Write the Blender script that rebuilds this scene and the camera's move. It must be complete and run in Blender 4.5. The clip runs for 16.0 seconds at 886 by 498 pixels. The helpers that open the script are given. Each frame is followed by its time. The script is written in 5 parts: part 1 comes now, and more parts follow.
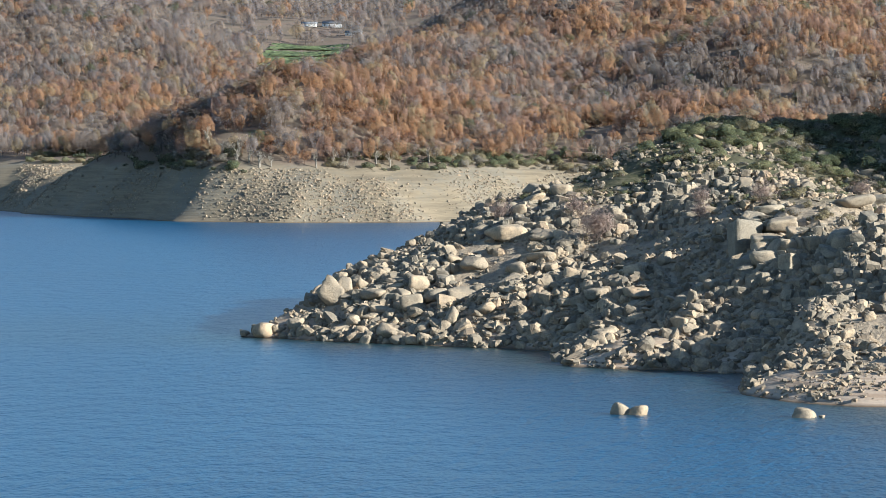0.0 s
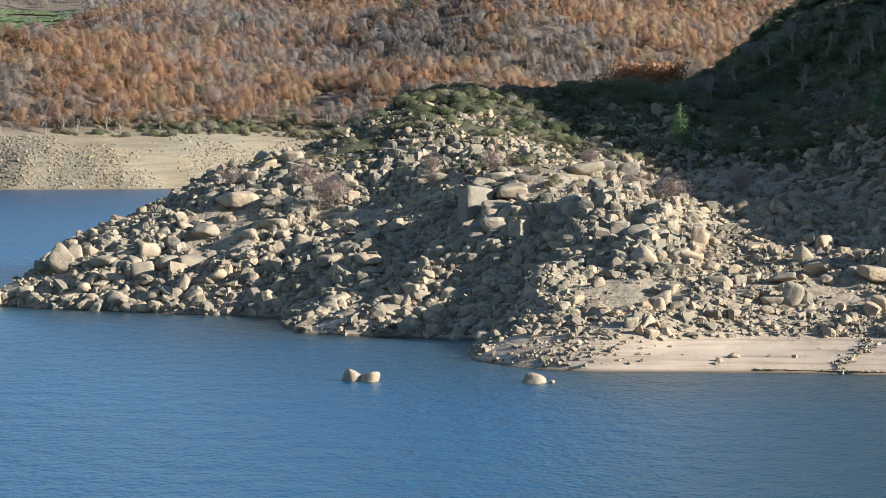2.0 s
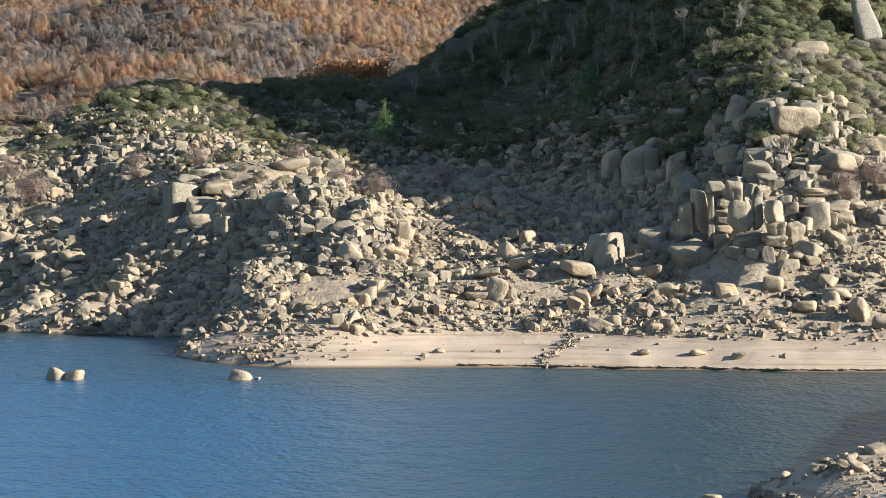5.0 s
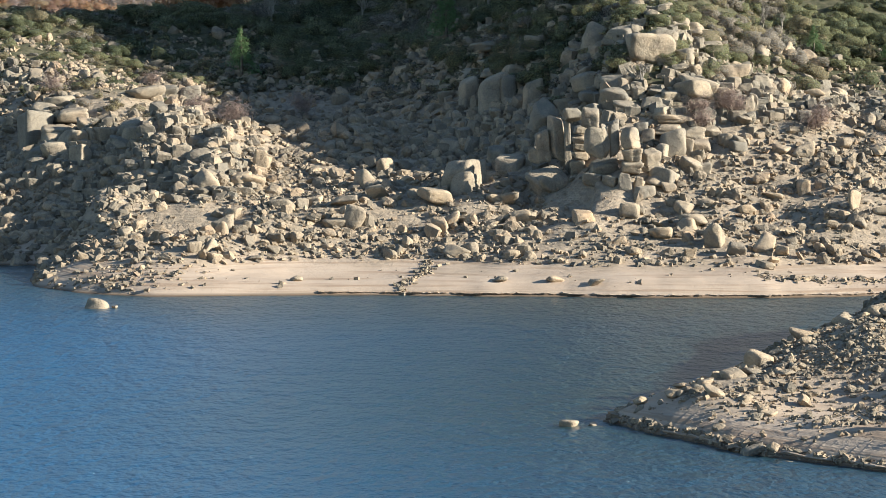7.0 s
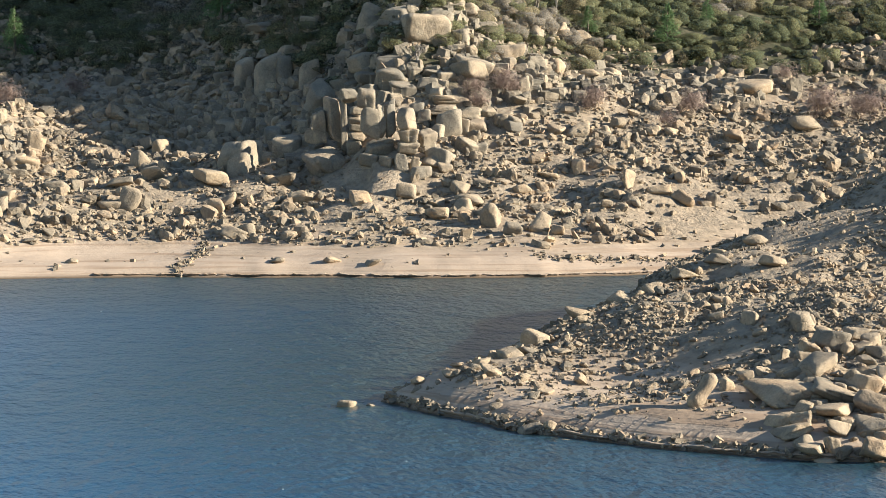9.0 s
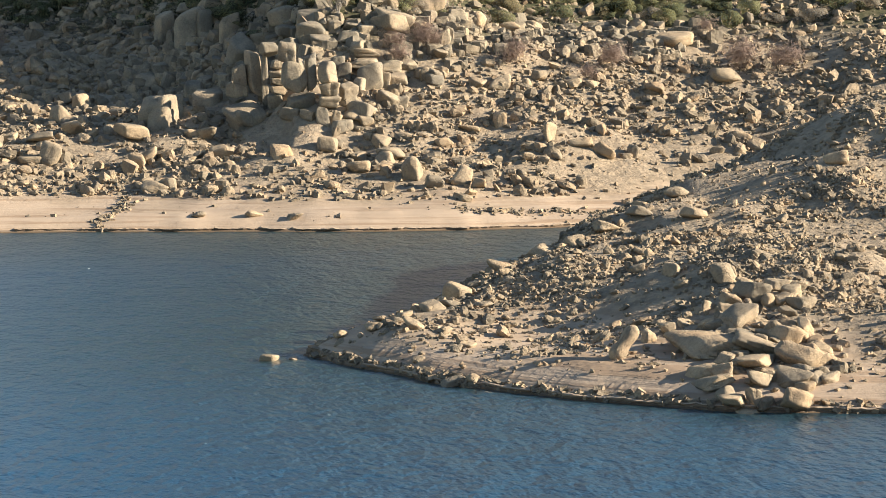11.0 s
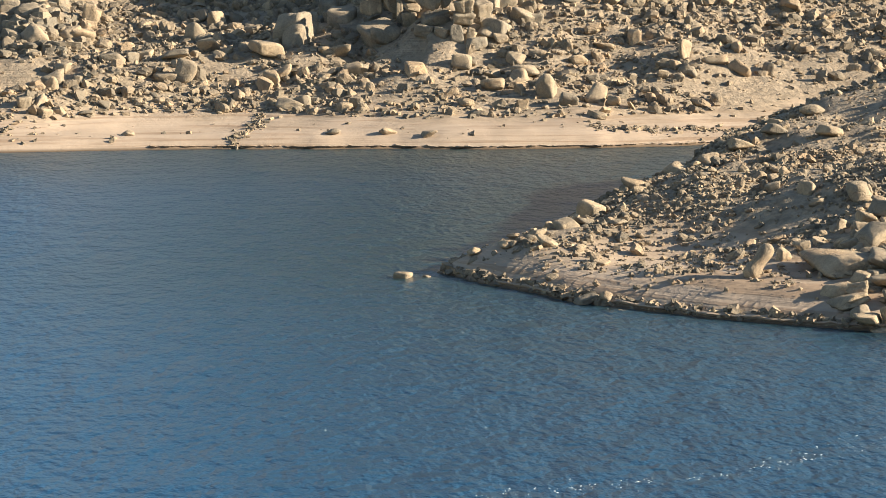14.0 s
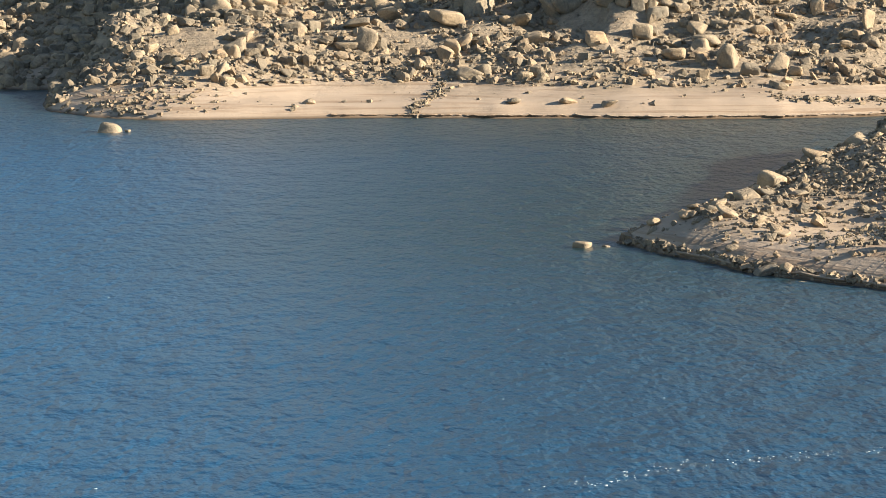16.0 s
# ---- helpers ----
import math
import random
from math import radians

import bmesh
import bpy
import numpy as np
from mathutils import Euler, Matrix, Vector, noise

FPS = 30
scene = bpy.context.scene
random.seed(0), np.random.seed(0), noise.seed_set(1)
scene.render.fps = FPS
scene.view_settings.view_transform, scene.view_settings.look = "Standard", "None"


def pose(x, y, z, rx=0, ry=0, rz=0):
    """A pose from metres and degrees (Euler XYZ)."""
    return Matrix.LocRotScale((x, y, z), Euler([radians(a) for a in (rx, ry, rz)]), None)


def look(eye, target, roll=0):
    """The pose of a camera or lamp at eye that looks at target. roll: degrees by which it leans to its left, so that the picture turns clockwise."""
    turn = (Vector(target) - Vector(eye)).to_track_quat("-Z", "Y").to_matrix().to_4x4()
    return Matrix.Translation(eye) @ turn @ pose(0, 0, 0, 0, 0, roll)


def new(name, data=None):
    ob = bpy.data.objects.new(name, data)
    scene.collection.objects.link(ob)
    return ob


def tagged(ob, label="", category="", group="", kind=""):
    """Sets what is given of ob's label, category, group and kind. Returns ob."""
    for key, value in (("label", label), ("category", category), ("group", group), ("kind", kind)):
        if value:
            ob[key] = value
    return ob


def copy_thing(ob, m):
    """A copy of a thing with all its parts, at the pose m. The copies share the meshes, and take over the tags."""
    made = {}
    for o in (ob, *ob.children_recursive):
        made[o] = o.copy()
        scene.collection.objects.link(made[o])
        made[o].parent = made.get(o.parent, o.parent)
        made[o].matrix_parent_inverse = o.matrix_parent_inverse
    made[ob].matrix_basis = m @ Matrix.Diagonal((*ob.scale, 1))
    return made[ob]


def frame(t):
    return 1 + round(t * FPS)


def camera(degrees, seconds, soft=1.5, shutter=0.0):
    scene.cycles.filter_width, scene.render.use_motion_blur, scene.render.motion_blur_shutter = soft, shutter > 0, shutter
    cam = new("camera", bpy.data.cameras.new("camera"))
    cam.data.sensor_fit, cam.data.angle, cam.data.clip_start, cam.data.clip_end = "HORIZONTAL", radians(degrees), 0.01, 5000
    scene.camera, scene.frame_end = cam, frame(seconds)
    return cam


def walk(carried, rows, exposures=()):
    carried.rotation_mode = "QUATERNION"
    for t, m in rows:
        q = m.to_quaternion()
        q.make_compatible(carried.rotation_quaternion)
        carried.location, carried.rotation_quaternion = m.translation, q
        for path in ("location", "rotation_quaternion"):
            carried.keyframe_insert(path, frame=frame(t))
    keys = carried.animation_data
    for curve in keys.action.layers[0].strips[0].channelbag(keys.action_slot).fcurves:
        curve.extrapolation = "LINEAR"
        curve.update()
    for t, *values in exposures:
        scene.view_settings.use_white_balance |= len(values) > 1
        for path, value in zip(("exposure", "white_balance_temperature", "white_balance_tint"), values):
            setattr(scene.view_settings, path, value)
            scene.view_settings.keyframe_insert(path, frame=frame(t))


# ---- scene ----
EYE_HEIGHT = 26.0
cam = camera(17.23, 16.0, soft=0.75)
# seconds, pan (clockwise), tilt, roll in degrees: the camera turns where it stands
TURNS = (
    (0, -9.000, -2.116, 0.016), (0.5, -7.681, -2.369, -0.025), (1, -6.419, -2.567, -0.004), (1.5, -5.081, -2.606, -0.080),
    (2, -3.742, -2.762, -0.092), (2.5, -2.613, -2.885, -0.057), (3, -1.579, -2.906, -0.131), (3.5, -0.564, -2.898, -0.106),
    (4, 0.386, -2.871, -0.056), (4.2, 0.728, -2.859, -0.050), (6.3, 3.992, -2.785, -0.110), (6.5, 4.269, -2.948, -0.053),
    (7, 4.833, -4.239, -0.109), (7.5, 5.570, -4.765, -0.126), (8, 6.762, -4.544, -0.116), (8.5, 8.078, -4.631, -0.176),
    (9, 9.214, -4.608, -0.107), (9.5, 10.306, -4.779, -0.158), (9.7, 10.519, -4.860, -0.133), (11.8, 10.746, -6.073, 0.028),
    (12, 10.604, -6.228, 0.055), (12.5, 10.150, -6.491, 0.032), (13, 9.487, -6.689, 0.125), (13.5, 8.959, -6.963, 0.200),
    (14, 8.111, -7.131, 0.186), (14.5, 7.258, -7.278, 0.170), (15, 6.298, -7.485, 0.217), (15.5, 5.453, -7.664, 0.238),
    (16, 4.570, -7.719, 0.222),
)
walk(cam, [(t, pose(0, 0, EYE_HEIGHT, 90 + tilt, 0, -pan) @ pose(0, 0, 0, 0, 0, -roll)) for t, pan, tilt, roll in TURNS],
     ((0, 1.53, 5420, 5), (3.3, 1.54, 5720, 6), (4, 1.63, 5760, 6), (6.5, 1.58, 5800, 6), (8, 1.56, 5850, 7), (9.5, 1.61, 6300, 8), (12.5, 1.60, 6750, 10), (14.5, 1.53, 6650, 9), (15.5, 1.50, 6600, 9), (16, 1.56, 6600, 9)))

# ---- light: low winter sun from the right, a little behind the camera ----
SUN_AZIMUTH, SUN_HEIGHT = 104.0, 21.0
world = bpy.data.worlds.new("sky")
scene.world = world
world.use_nodes = True
wn = world.node_tree
sky = wn.nodes.new("ShaderNodeTexSky")
sky.sky_type, sky.sun_disc = "NISHITA", False
sky.sun_elevation, sky.sun_rotation = radians(SUN_HEIGHT), radians(SUN_AZIMUTH)
sky.air_density, sky.dust_density, sky.ozone_density = 1.0, 0.0, 1.0
wn.links.new(sky.outputs[0], wn.nodes["Background"].inputs[0])
wn.nodes["Background"].inputs[1].default_value = 0.059
sun_data = bpy.data.lights.new("sun", "SUN")
sun_data.energy, sun_data.angle, sun_data.color = 5.0, radians(0.53), (1.0, 0.88, 0.71)
sun = new("sun", sun_data)
sd_ = (math.sin(radians(SUN_AZIMUTH)) * math.cos(radians(SUN_HEIGHT)), math.cos(radians(SUN_AZIMUTH)) * math.cos(radians(SUN_HEIGHT)), math.sin(radians(SUN_HEIGHT)))
sun.matrix_world = look((sd_[0] * 200, sd_[1] * 200 + 300, sd_[2] * 200), (0, 300, 0))


# ---- materials ----
class Nodes:
    """A small builder of node materials."""

    def __init__(self, name, roughness=0.9, specular=0.3):
        self.mat = bpy.data.materials.new(name)
        self.mat.use_nodes = True
        self.tree = self.mat.node_tree
        self.bsdf = self.tree.nodes["Principled BSDF"]
        self.bsdf.inputs["Roughness"].default_value = roughness
        self.bsdf.inputs["Specular IOR Level"].default_value = specular
        geo = self.tree.nodes.new("ShaderNodeNewGeometry")
        self.position, self.normal, self.island = geo.outputs["Position"], geo.outputs["Normal"], geo.outputs["Random Per Island"]

    def node(self, kind, **inputs):
        n = self.tree.nodes.new(kind)
        for key, value in inputs.items():
            self.put(n.inputs[key], value)
        return n

    def put(self, socket, value):
        if isinstance(value, bpy.types.NodeSocket):
            self.tree.links.new(value, socket)
        else:
            socket.default_value = (*value, 1.0) if isinstance(value, tuple) and len(value) == 3 and socket.type == "RGBA" else value

    def scaled(self, x, y, z, vector=None):
        m = self.node("ShaderNodeMapping", Vector=vector or self.position)
        m.inputs["Scale"].default_value = (x, y, z)
        return m.outputs[0]

    def noise(self, scale, detail=4.0, rough=0.55, vector=None):
        n = self.node("ShaderNodeTexNoise", Vector=vector or self.position)
        n.inputs["Scale"].default_value, n.inputs["Detail"].default_value, n.inputs["Roughness"].default_value = scale, detail, rough
        return n.outputs[0]

    def ramp(self, value, low, high):
        m = self.node("ShaderNodeMapRange", Value=value)
        m.inputs["From Min"].default_value, m.inputs["From Max"].default_value = low, high
        return m.outputs[0]

    def mix(self, factor, a, b):
        m = self.tree.nodes.new("ShaderNodeMix")
        m.data_type = "RGBA"
        self.put(m.inputs[0], factor), self.put(m.inputs[6], a), self.put(m.inputs[7], b)
        return m.outputs[2]

    def math(self, op, a, b=0.0):
        m = self.tree.nodes.new("ShaderNodeMath")
        m.operation = op
        self.put(m.inputs[0], a), self.put(m.inputs[1], b)
        return m.outputs[0]

    def axis(self, which, vector=None):
        s = self.node("ShaderNodeSeparateXYZ", Vector=vector or self.position)
        return s.outputs[which]

    def random(self):
        return self.tree.nodes.new("ShaderNodeObjectInfo").outputs["Random"]

    def finish(self, colour, height=None, strength=0.5, distance=0.1):
        self.put(self.bsdf.inputs["Base Color"], colour)
        if height is not None:
            b = self.node("ShaderNodeBump", Height=height)
            b.inputs["Strength"].default_value, b.inputs["Distance"].default_value = strength, distance
            self.tree.links.new(b.outputs[0], self.bsdf.inputs["Normal"])
        return self.mat


def make_granite(name, pale, grey, rust, per_island):
    """Weathered granite: bleached buff skin, grey lichen patches, rusty stains, dark joints."""
    m = Nodes(name, 0.92, 0.15)
    rnd = m.island if per_island else m.random()
    base = m.mix(m.ramp(m.noise(0.55, 4), 0.35, 0.7), pale, grey)
    base = m.mix(m.math("MULTIPLY", m.ramp(rnd, 0.35, 1.0), 0.85), base, grey)
    rusty = m.math("MULTIPLY", m.ramp(m.noise(0.25, 3), 0.45, 0.72), m.ramp(rnd, 0.7, 0.1))
    base = m.mix(m.math("MULTIPLY", rusty, 0.65), base, rust)
    speck = m.ramp(m.noise(5.0, 5, 0.7), 0.35, 0.75)
    base = m.mix(m.math("MULTIPLY", speck, 0.45), base, tuple(c * 0.4 for c in grey))
    wobble = m.node("ShaderNodeVectorMath")
    wobble.operation = "ADD"
    m.put(wobble.inputs[0], m.position)
    n = m.node("ShaderNodeTexNoise", Vector=m.position)
    n.inputs["Scale"].default_value = 0.9
    m.put(wobble.inputs[1], n.outputs["Color"])
    joint = m.node("ShaderNodeTexVoronoi", Vector=wobble.outputs[0])
    joint.feature = "DISTANCE_TO_EDGE"
    joint.inputs["Scale"].default_value = 0.3
    open_ = m.ramp(joint.outputs["Distance"], 0.0, 0.012)
    base = m.mix(m.math("ADD", m.math("MULTIPLY", open_, 0.3), 0.7), tuple(c * 0.3 for c in grey), base)
    height = m.math("ADD", m.noise(1.6, 7, 0.7), m.math("MULTIPLY", open_, 0.12))
    return m.finish(base, height, 0.9, 0.2)


GRANITE = make_granite("granite_boulder", (0.49, 0.375, 0.248), (0.218, 0.186, 0.142), (0.40, 0.255, 0.14), False)
TOR_ROCK = make_granite("lichened_granite", (0.41, 0.335, 0.238), (0.185, 0.165, 0.133), (0.35, 0.235, 0.14), False)
TOR_RUBBLE = make_granite("lichened_rubble", (0.39, 0.318, 0.226), (0.165, 0.147, 0.118), (0.32, 0.22, 0.135), True)
GREY_ROCK = make_granite("grey_granite", (0.36, 0.33, 0.28), (0.22, 0.205, 0.18), (0.28, 0.235, 0.18), False)
RUBBLE = make_granite("granite_rubble", (0.435, 0.336, 0.225), (0.165, 0.142, 0.110), (0.34, 0.220, 0.13), True)


def make_ground():
    """Sandy drawdown shore below the full-pool line, shrub soil and leaf litter above it."""
    m = Nodes("lake_shore_ground", 0.95, 0.15)
    z = m.axis(2)
    wob = m.math("ADD", z, m.math("MULTIPLY", m.noise(0.08, 4), 3.0))
    sand = m.mix(m.ramp(m.noise(0.3, 4, 0.5, m.scaled(0.25, 1.0, 1.0)), 0.35, 0.65), (0.400, 0.314, 0.236), (0.348, 0.268, 0.198))
    # strandlines left by the falling water follow the contours
    strand = m.noise(1.0, 3, 0.6, m.scaled(0.05, 0.05, 3.4))
    sand = m.mix(m.math("MULTIPLY", m.ramp(strand, 0.50, 0.58), 0.8), sand, (0.270, 0.192, 0.130))
    grit = m.mix(m.ramp(m.noise(0.9, 6, 0.7), 0.4, 0.6), (0.345, 0.270, 0.190), (0.205, 0.162, 0.116))
    bank = m.mix(m.ramp(m.math("ADD", m.math("MULTIPLY", m.noise(0.12, 4), 6.0), z), 4.6, 6.6), sand, grit)
    ledge = m.noise(1.0, 5, 0.75, m.scaled(0.045, 0.045, 0.9))
    far_bank = m.mix(m.ramp(ledge, 0.42, 0.58), (0.225, 0.180, 0.120), (0.165, 0.134, 0.092))
    far_bank = m.mix(m.math("MULTIPLY", m.ramp(m.noise(0.035, 6, 0.7), 0.48, 0.60), m.ramp(m.noise(1.2, 5, 0.8), 0.35, 0.6)), far_bank, (0.17, 0.155, 0.125))
    bank = m.mix(m.ramp(m.axis(1), 560.0, 620.0), bank, far_bank)
    soil = m.mix(m.ramp(m.noise(1.1, 6, 0.75), 0.40, 0.60), (0.045, 0.048, 0.026), (0.105, 0.093, 0.058))
    litter = m.mix(m.ramp(m.noise(0.05, 5), 0.4, 0.6), (0.150, 0.112, 0.086), (0.125, 0.100, 0.074))
    soil = m.mix(m.ramp(m.axis(1), 700.0, 760.0), soil, litter)
    wet = m.ramp(z, 0.32, 0.05)
    colour = m.mix(m.ramp(wob, 18.6, 20.6), bank, soil)
    colour = m.mix(m.math("MULTIPLY", wet, 0.9), colour, (0.10, 0.07, 0.045))
    cells = m.node("ShaderNodeTexVoronoi", Vector=m.position)
    cells.inputs["Scale"].default_value = 2.1
    stony = m.math("MULTIPLY", m.ramp(m.math("ADD", z, m.math("MULTIPLY", m.noise(0.15, 3), 5.0)), 4.6, 6.6), m.math("MULTIPLY", m.ramp(wob, 21.0, 19.0), m.ramp(m.axis(1), 640.0, 600.0)))
    tone = m.axis(0, cells.outputs["Color"])
    colour = m.mix(m.math("MULTIPLY", stony, m.math("MULTIPLY", tone, 0.4)), colour, (0.30, 0.255, 0.195))
    lumps = m.math("MULTIPLY", m.math("MULTIPLY", cells.outputs["Distance"], -0.2), stony)
    grain = m.math("MULTIPLY", m.noise(0.8, 6, 0.7), m.math("ADD", m.math("MULTIPLY", stony, 0.75), 0.25))
    height = m.math("ADD", m.math("ADD", grain, lumps), m.math("ADD", m.math("MULTIPLY", strand, 0.6), m.math("MULTIPLY", m.math("MULTIPLY", ledge, 1.1), m.ramp(m.axis(1), 560.0, 620.0))))
    return m.finish(colour, height, 0.9, 0.38)


GROUND = make_ground()


def make_water():
    """Wind-ruffled lake: ripples of a hand's width to a few metres, patches of calmer water."""
    m = Nodes("lake_water", 0.30, 1.0)
    m.bsdf.inputs["IOR"].default_value = 1.36
    m.bsdf.inputs["Specular Tint"].default_value = (0.82, 0.95, 1.0, 1.0)
    small = m.noise(0.8, 3, 0.5, m.scaled(2.0, 1.0, 1.0))
    broad = m.noise(0.3, 3, 0.55, m.scaled(1.2, 0.7, 1.0))
    gust = m.ramp(m.noise(0.015, 3), 0.3, 0.7)
    h = m.math("ADD", m.math("MULTIPLY", small, 0.75), m.math("MULTIPLY", broad, 1.6))
    colour = m.mix(gust, (0.003, 0.043, 0.100), (0.004, 0.053, 0.122))
    # olive of the shallows and the hill's reflection, both mixed into the base colour
    shoal_reflection = m.tree.nodes.new("ShaderNodeAttribute")
    shoal_reflection.attribute_name = "shoal_reflection"
    colour = m.mix(shoal_reflection.outputs["Fac"], colour, (0.015, 0.030, 0.028))
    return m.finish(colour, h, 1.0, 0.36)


WATER = make_water()


def make_plain(name, colour, roughness=0.9):
    m = Nodes(name, roughness, 0.2)
    return m.finish(m.mix(m.ramp(m.noise(0.7, 4), 0.35, 0.65), colour, tuple(c * 0.8 for c in colour)), m.noise(5.0, 4), 0.3, 0.02)


WHITEWASH = make_plain("white_render", (0.80, 0.79, 0.76))
SLATE = make_plain("grey_roof", (0.20, 0.21, 0.23))
GLASS_DARK = make_plain("dark_window", (0.03, 0.035, 0.04), 0.2)


def make_leaf(name, a, b, mottle=1.3, cover=1.0):
    """Foliage; cover: the share of a spray that leaves and twigs fill, light passes between them."""
    m = Nodes(name, 0.85, 0.15)
    tint = m.mix(m.math("MULTIPLY", m.island, 0.7), a, b)
    tint = m.mix(m.math("MULTIPLY", m.ramp(m.noise(mottle, 3, 0.7), 0.4, 0.65), 0.25), tint, tuple(c * 0.6 for c in a))
    tint = m.mix(m.math("MULTIPLY", m.noise(0.06, 3), 0.4), tint, tuple(c * 0.75 for c in b))
    m.finish(tint, m.noise(mottle, 3, 0.7), 0.9 if cover > 0.9 else 0.3, 0.5 / mottle)
    through_leaf = m.node("ShaderNodeBsdfTranslucent", Color=tint)
    both_ = m.node("ShaderNodeMixShader", Fac=0.66 if cover < 0.9 else 0.45)
    m.put(both_.inputs[1], m.bsdf.outputs[0]), m.put(both_.inputs[2], through_leaf.outputs[0])
    last = both_
    if cover < 1:
        gap = m.tree.nodes.new("ShaderNodeBsdfTransparent")
        filled = m.math("MULTIPLY", m.ramp(m.noise(1.2 * mottle, 4, 0.75), 0.34, 0.60), cover)
        last = m.node("ShaderNodeMixShader", Fac=filled)
        m.put(last.inputs[1], gap.outputs[0]), m.put(last.inputs[2], both_.outputs[0])
    m.put(m.tree.nodes["Material Output"].inputs["Surface"], last.outputs[0])
    return m.mat


def make_bark(name, a, b):
    m = Nodes(name, 0.95, 0.1)
    return m.finish(m.mix(m.ramp(m.noise(3.0, 4), 0.35, 0.65), a, b), m.noise(8.0, 4), 0.6, 0.03)


LEAF_ORANGE = make_leaf("oak_leaves_orange", (0.44, 0.255, 0.140), (0.38, 0.232, 0.140), cover=0.52)
LEAF_RUST = make_leaf("oak_leaves_rust", (0.355, 0.222, 0.160), (0.30, 0.200, 0.155), cover=0.52)
LEAF_GOLD = make_leaf("oak_leaves_gold", (0.385, 0.292, 0.175), (0.33, 0.258, 0.165), cover=0.52)
SHRUB_TWIG = make_leaf("shrub_twigs", (0.33, 0.245, 0.20), (0.27, 0.205, 0.175))
TWIG_MAUVE = make_leaf("bare_twigs_mauve", (0.290, 0.238, 0.218), (0.248, 0.212, 0.200), cover=0.52)
TWIG_GREY = make_leaf("bare_twigs_grey", (0.292, 0.260, 0.238), (0.245, 0.222, 0.208), cover=0.52)
TWIG_TAN = make_leaf("bare_twigs_tan", (0.335, 0.268, 0.222), (0.28, 0.232, 0.20), cover=0.52)
LEAF_GREEN = make_leaf("broom_green", (0.150, 0.155, 0.080), (0.195, 0.192, 0.106), 4.0, cover=0.95)
EVERGREEN = make_leaf("wood_evergreen", (0.10, 0.12, 0.07), (0.15, 0.16, 0.09), cover=0.52)
LEAF_DARK = make_leaf("gorse_dark_green", (0.095, 0.110, 0.062), (0.135, 0.145, 0.082), 4.0, cover=0.95)
LEAF_OLIVE = make_leaf("heath_olive", (0.200, 0.176, 0.106), (0.240, 0.202, 0.126), 4.0, cover=0.95)
HEATH_GREY = make_leaf("leafless_heath_grey", (0.225, 0.200, 0.160), (0.275, 0.240, 0.195), 4.0, cover=0.95)
NEEDLE = make_leaf("pine_needles", (0.10, 0.165, 0.070), (0.14, 0.205, 0.09), 5.0)
OAK_RUST = make_leaf("oak_rust", (0.44, 0.235, 0.115), (0.36, 0.20, 0.11), 3.0)
GRASS = make_leaf("meadow_grass", (0.21, 0.25, 0.12), (0.18, 0.225, 0.11), 0.05)
BARK = make_bark("grey_bark", (0.17, 0.14, 0.11), (0.09, 0.075, 0.06))
PALE_BARK = make_bark("pale_bare_bark", (0.25, 0.225, 0.19), (0.15, 0.132, 0.11))

# ---- the lie of the land ----
# shoreline of the rocky arm with its two headlands and the cove between them
ARM_SHORE = (
    (-87, 378.5), (-81, 376), (-72, 370.6), (-64, 367.6), (-56, 363.6), (-49, 362.7), (-43.5, 358.5), (-41, 346), (-38, 334),
    (-25, 330), (-17.5, 328), (-17, 315), (-16.5, 302), (-12, 292.5), (-4, 288.5), (9, 288.7), (20, 288.5), (42, 284), (56, 282.5),
    (69, 284.4), (82, 280), (90, 276), (84, 270), (68, 254), (49, 228), (36, 208), (26.3, 193.3), (28.8, 187.0), (32, 181.7),
    (34.5, 176.2), (40, 170), (48, 163.8), (56, 161), (85, 150), (130, 130), (420, 40), (700, 300), (500, 640), (160, 640),
    (40, 560), (-30, 480), (-60, 430), (-84, 392),
)
FAR_SHORE = (
    (-1500, 1900), (-900, 1330), (-560, 1180), (-345, 1075), (-322, 1035), (-305, 1000), (-265, 960), (-232, 922.5), (-195, 908),
    (-160, 913), (-139, 930), (-95, 965), (-40, 990), (40, 950), (200, 880), (900, 700), (2200, 900), (3800, 6500), (-3800, 6500),
)
NEAR_BANK = ((-400, 30), (-60, 42), (60, 42), (200, 20), (420, -60), (420, -500), (-500, -500))
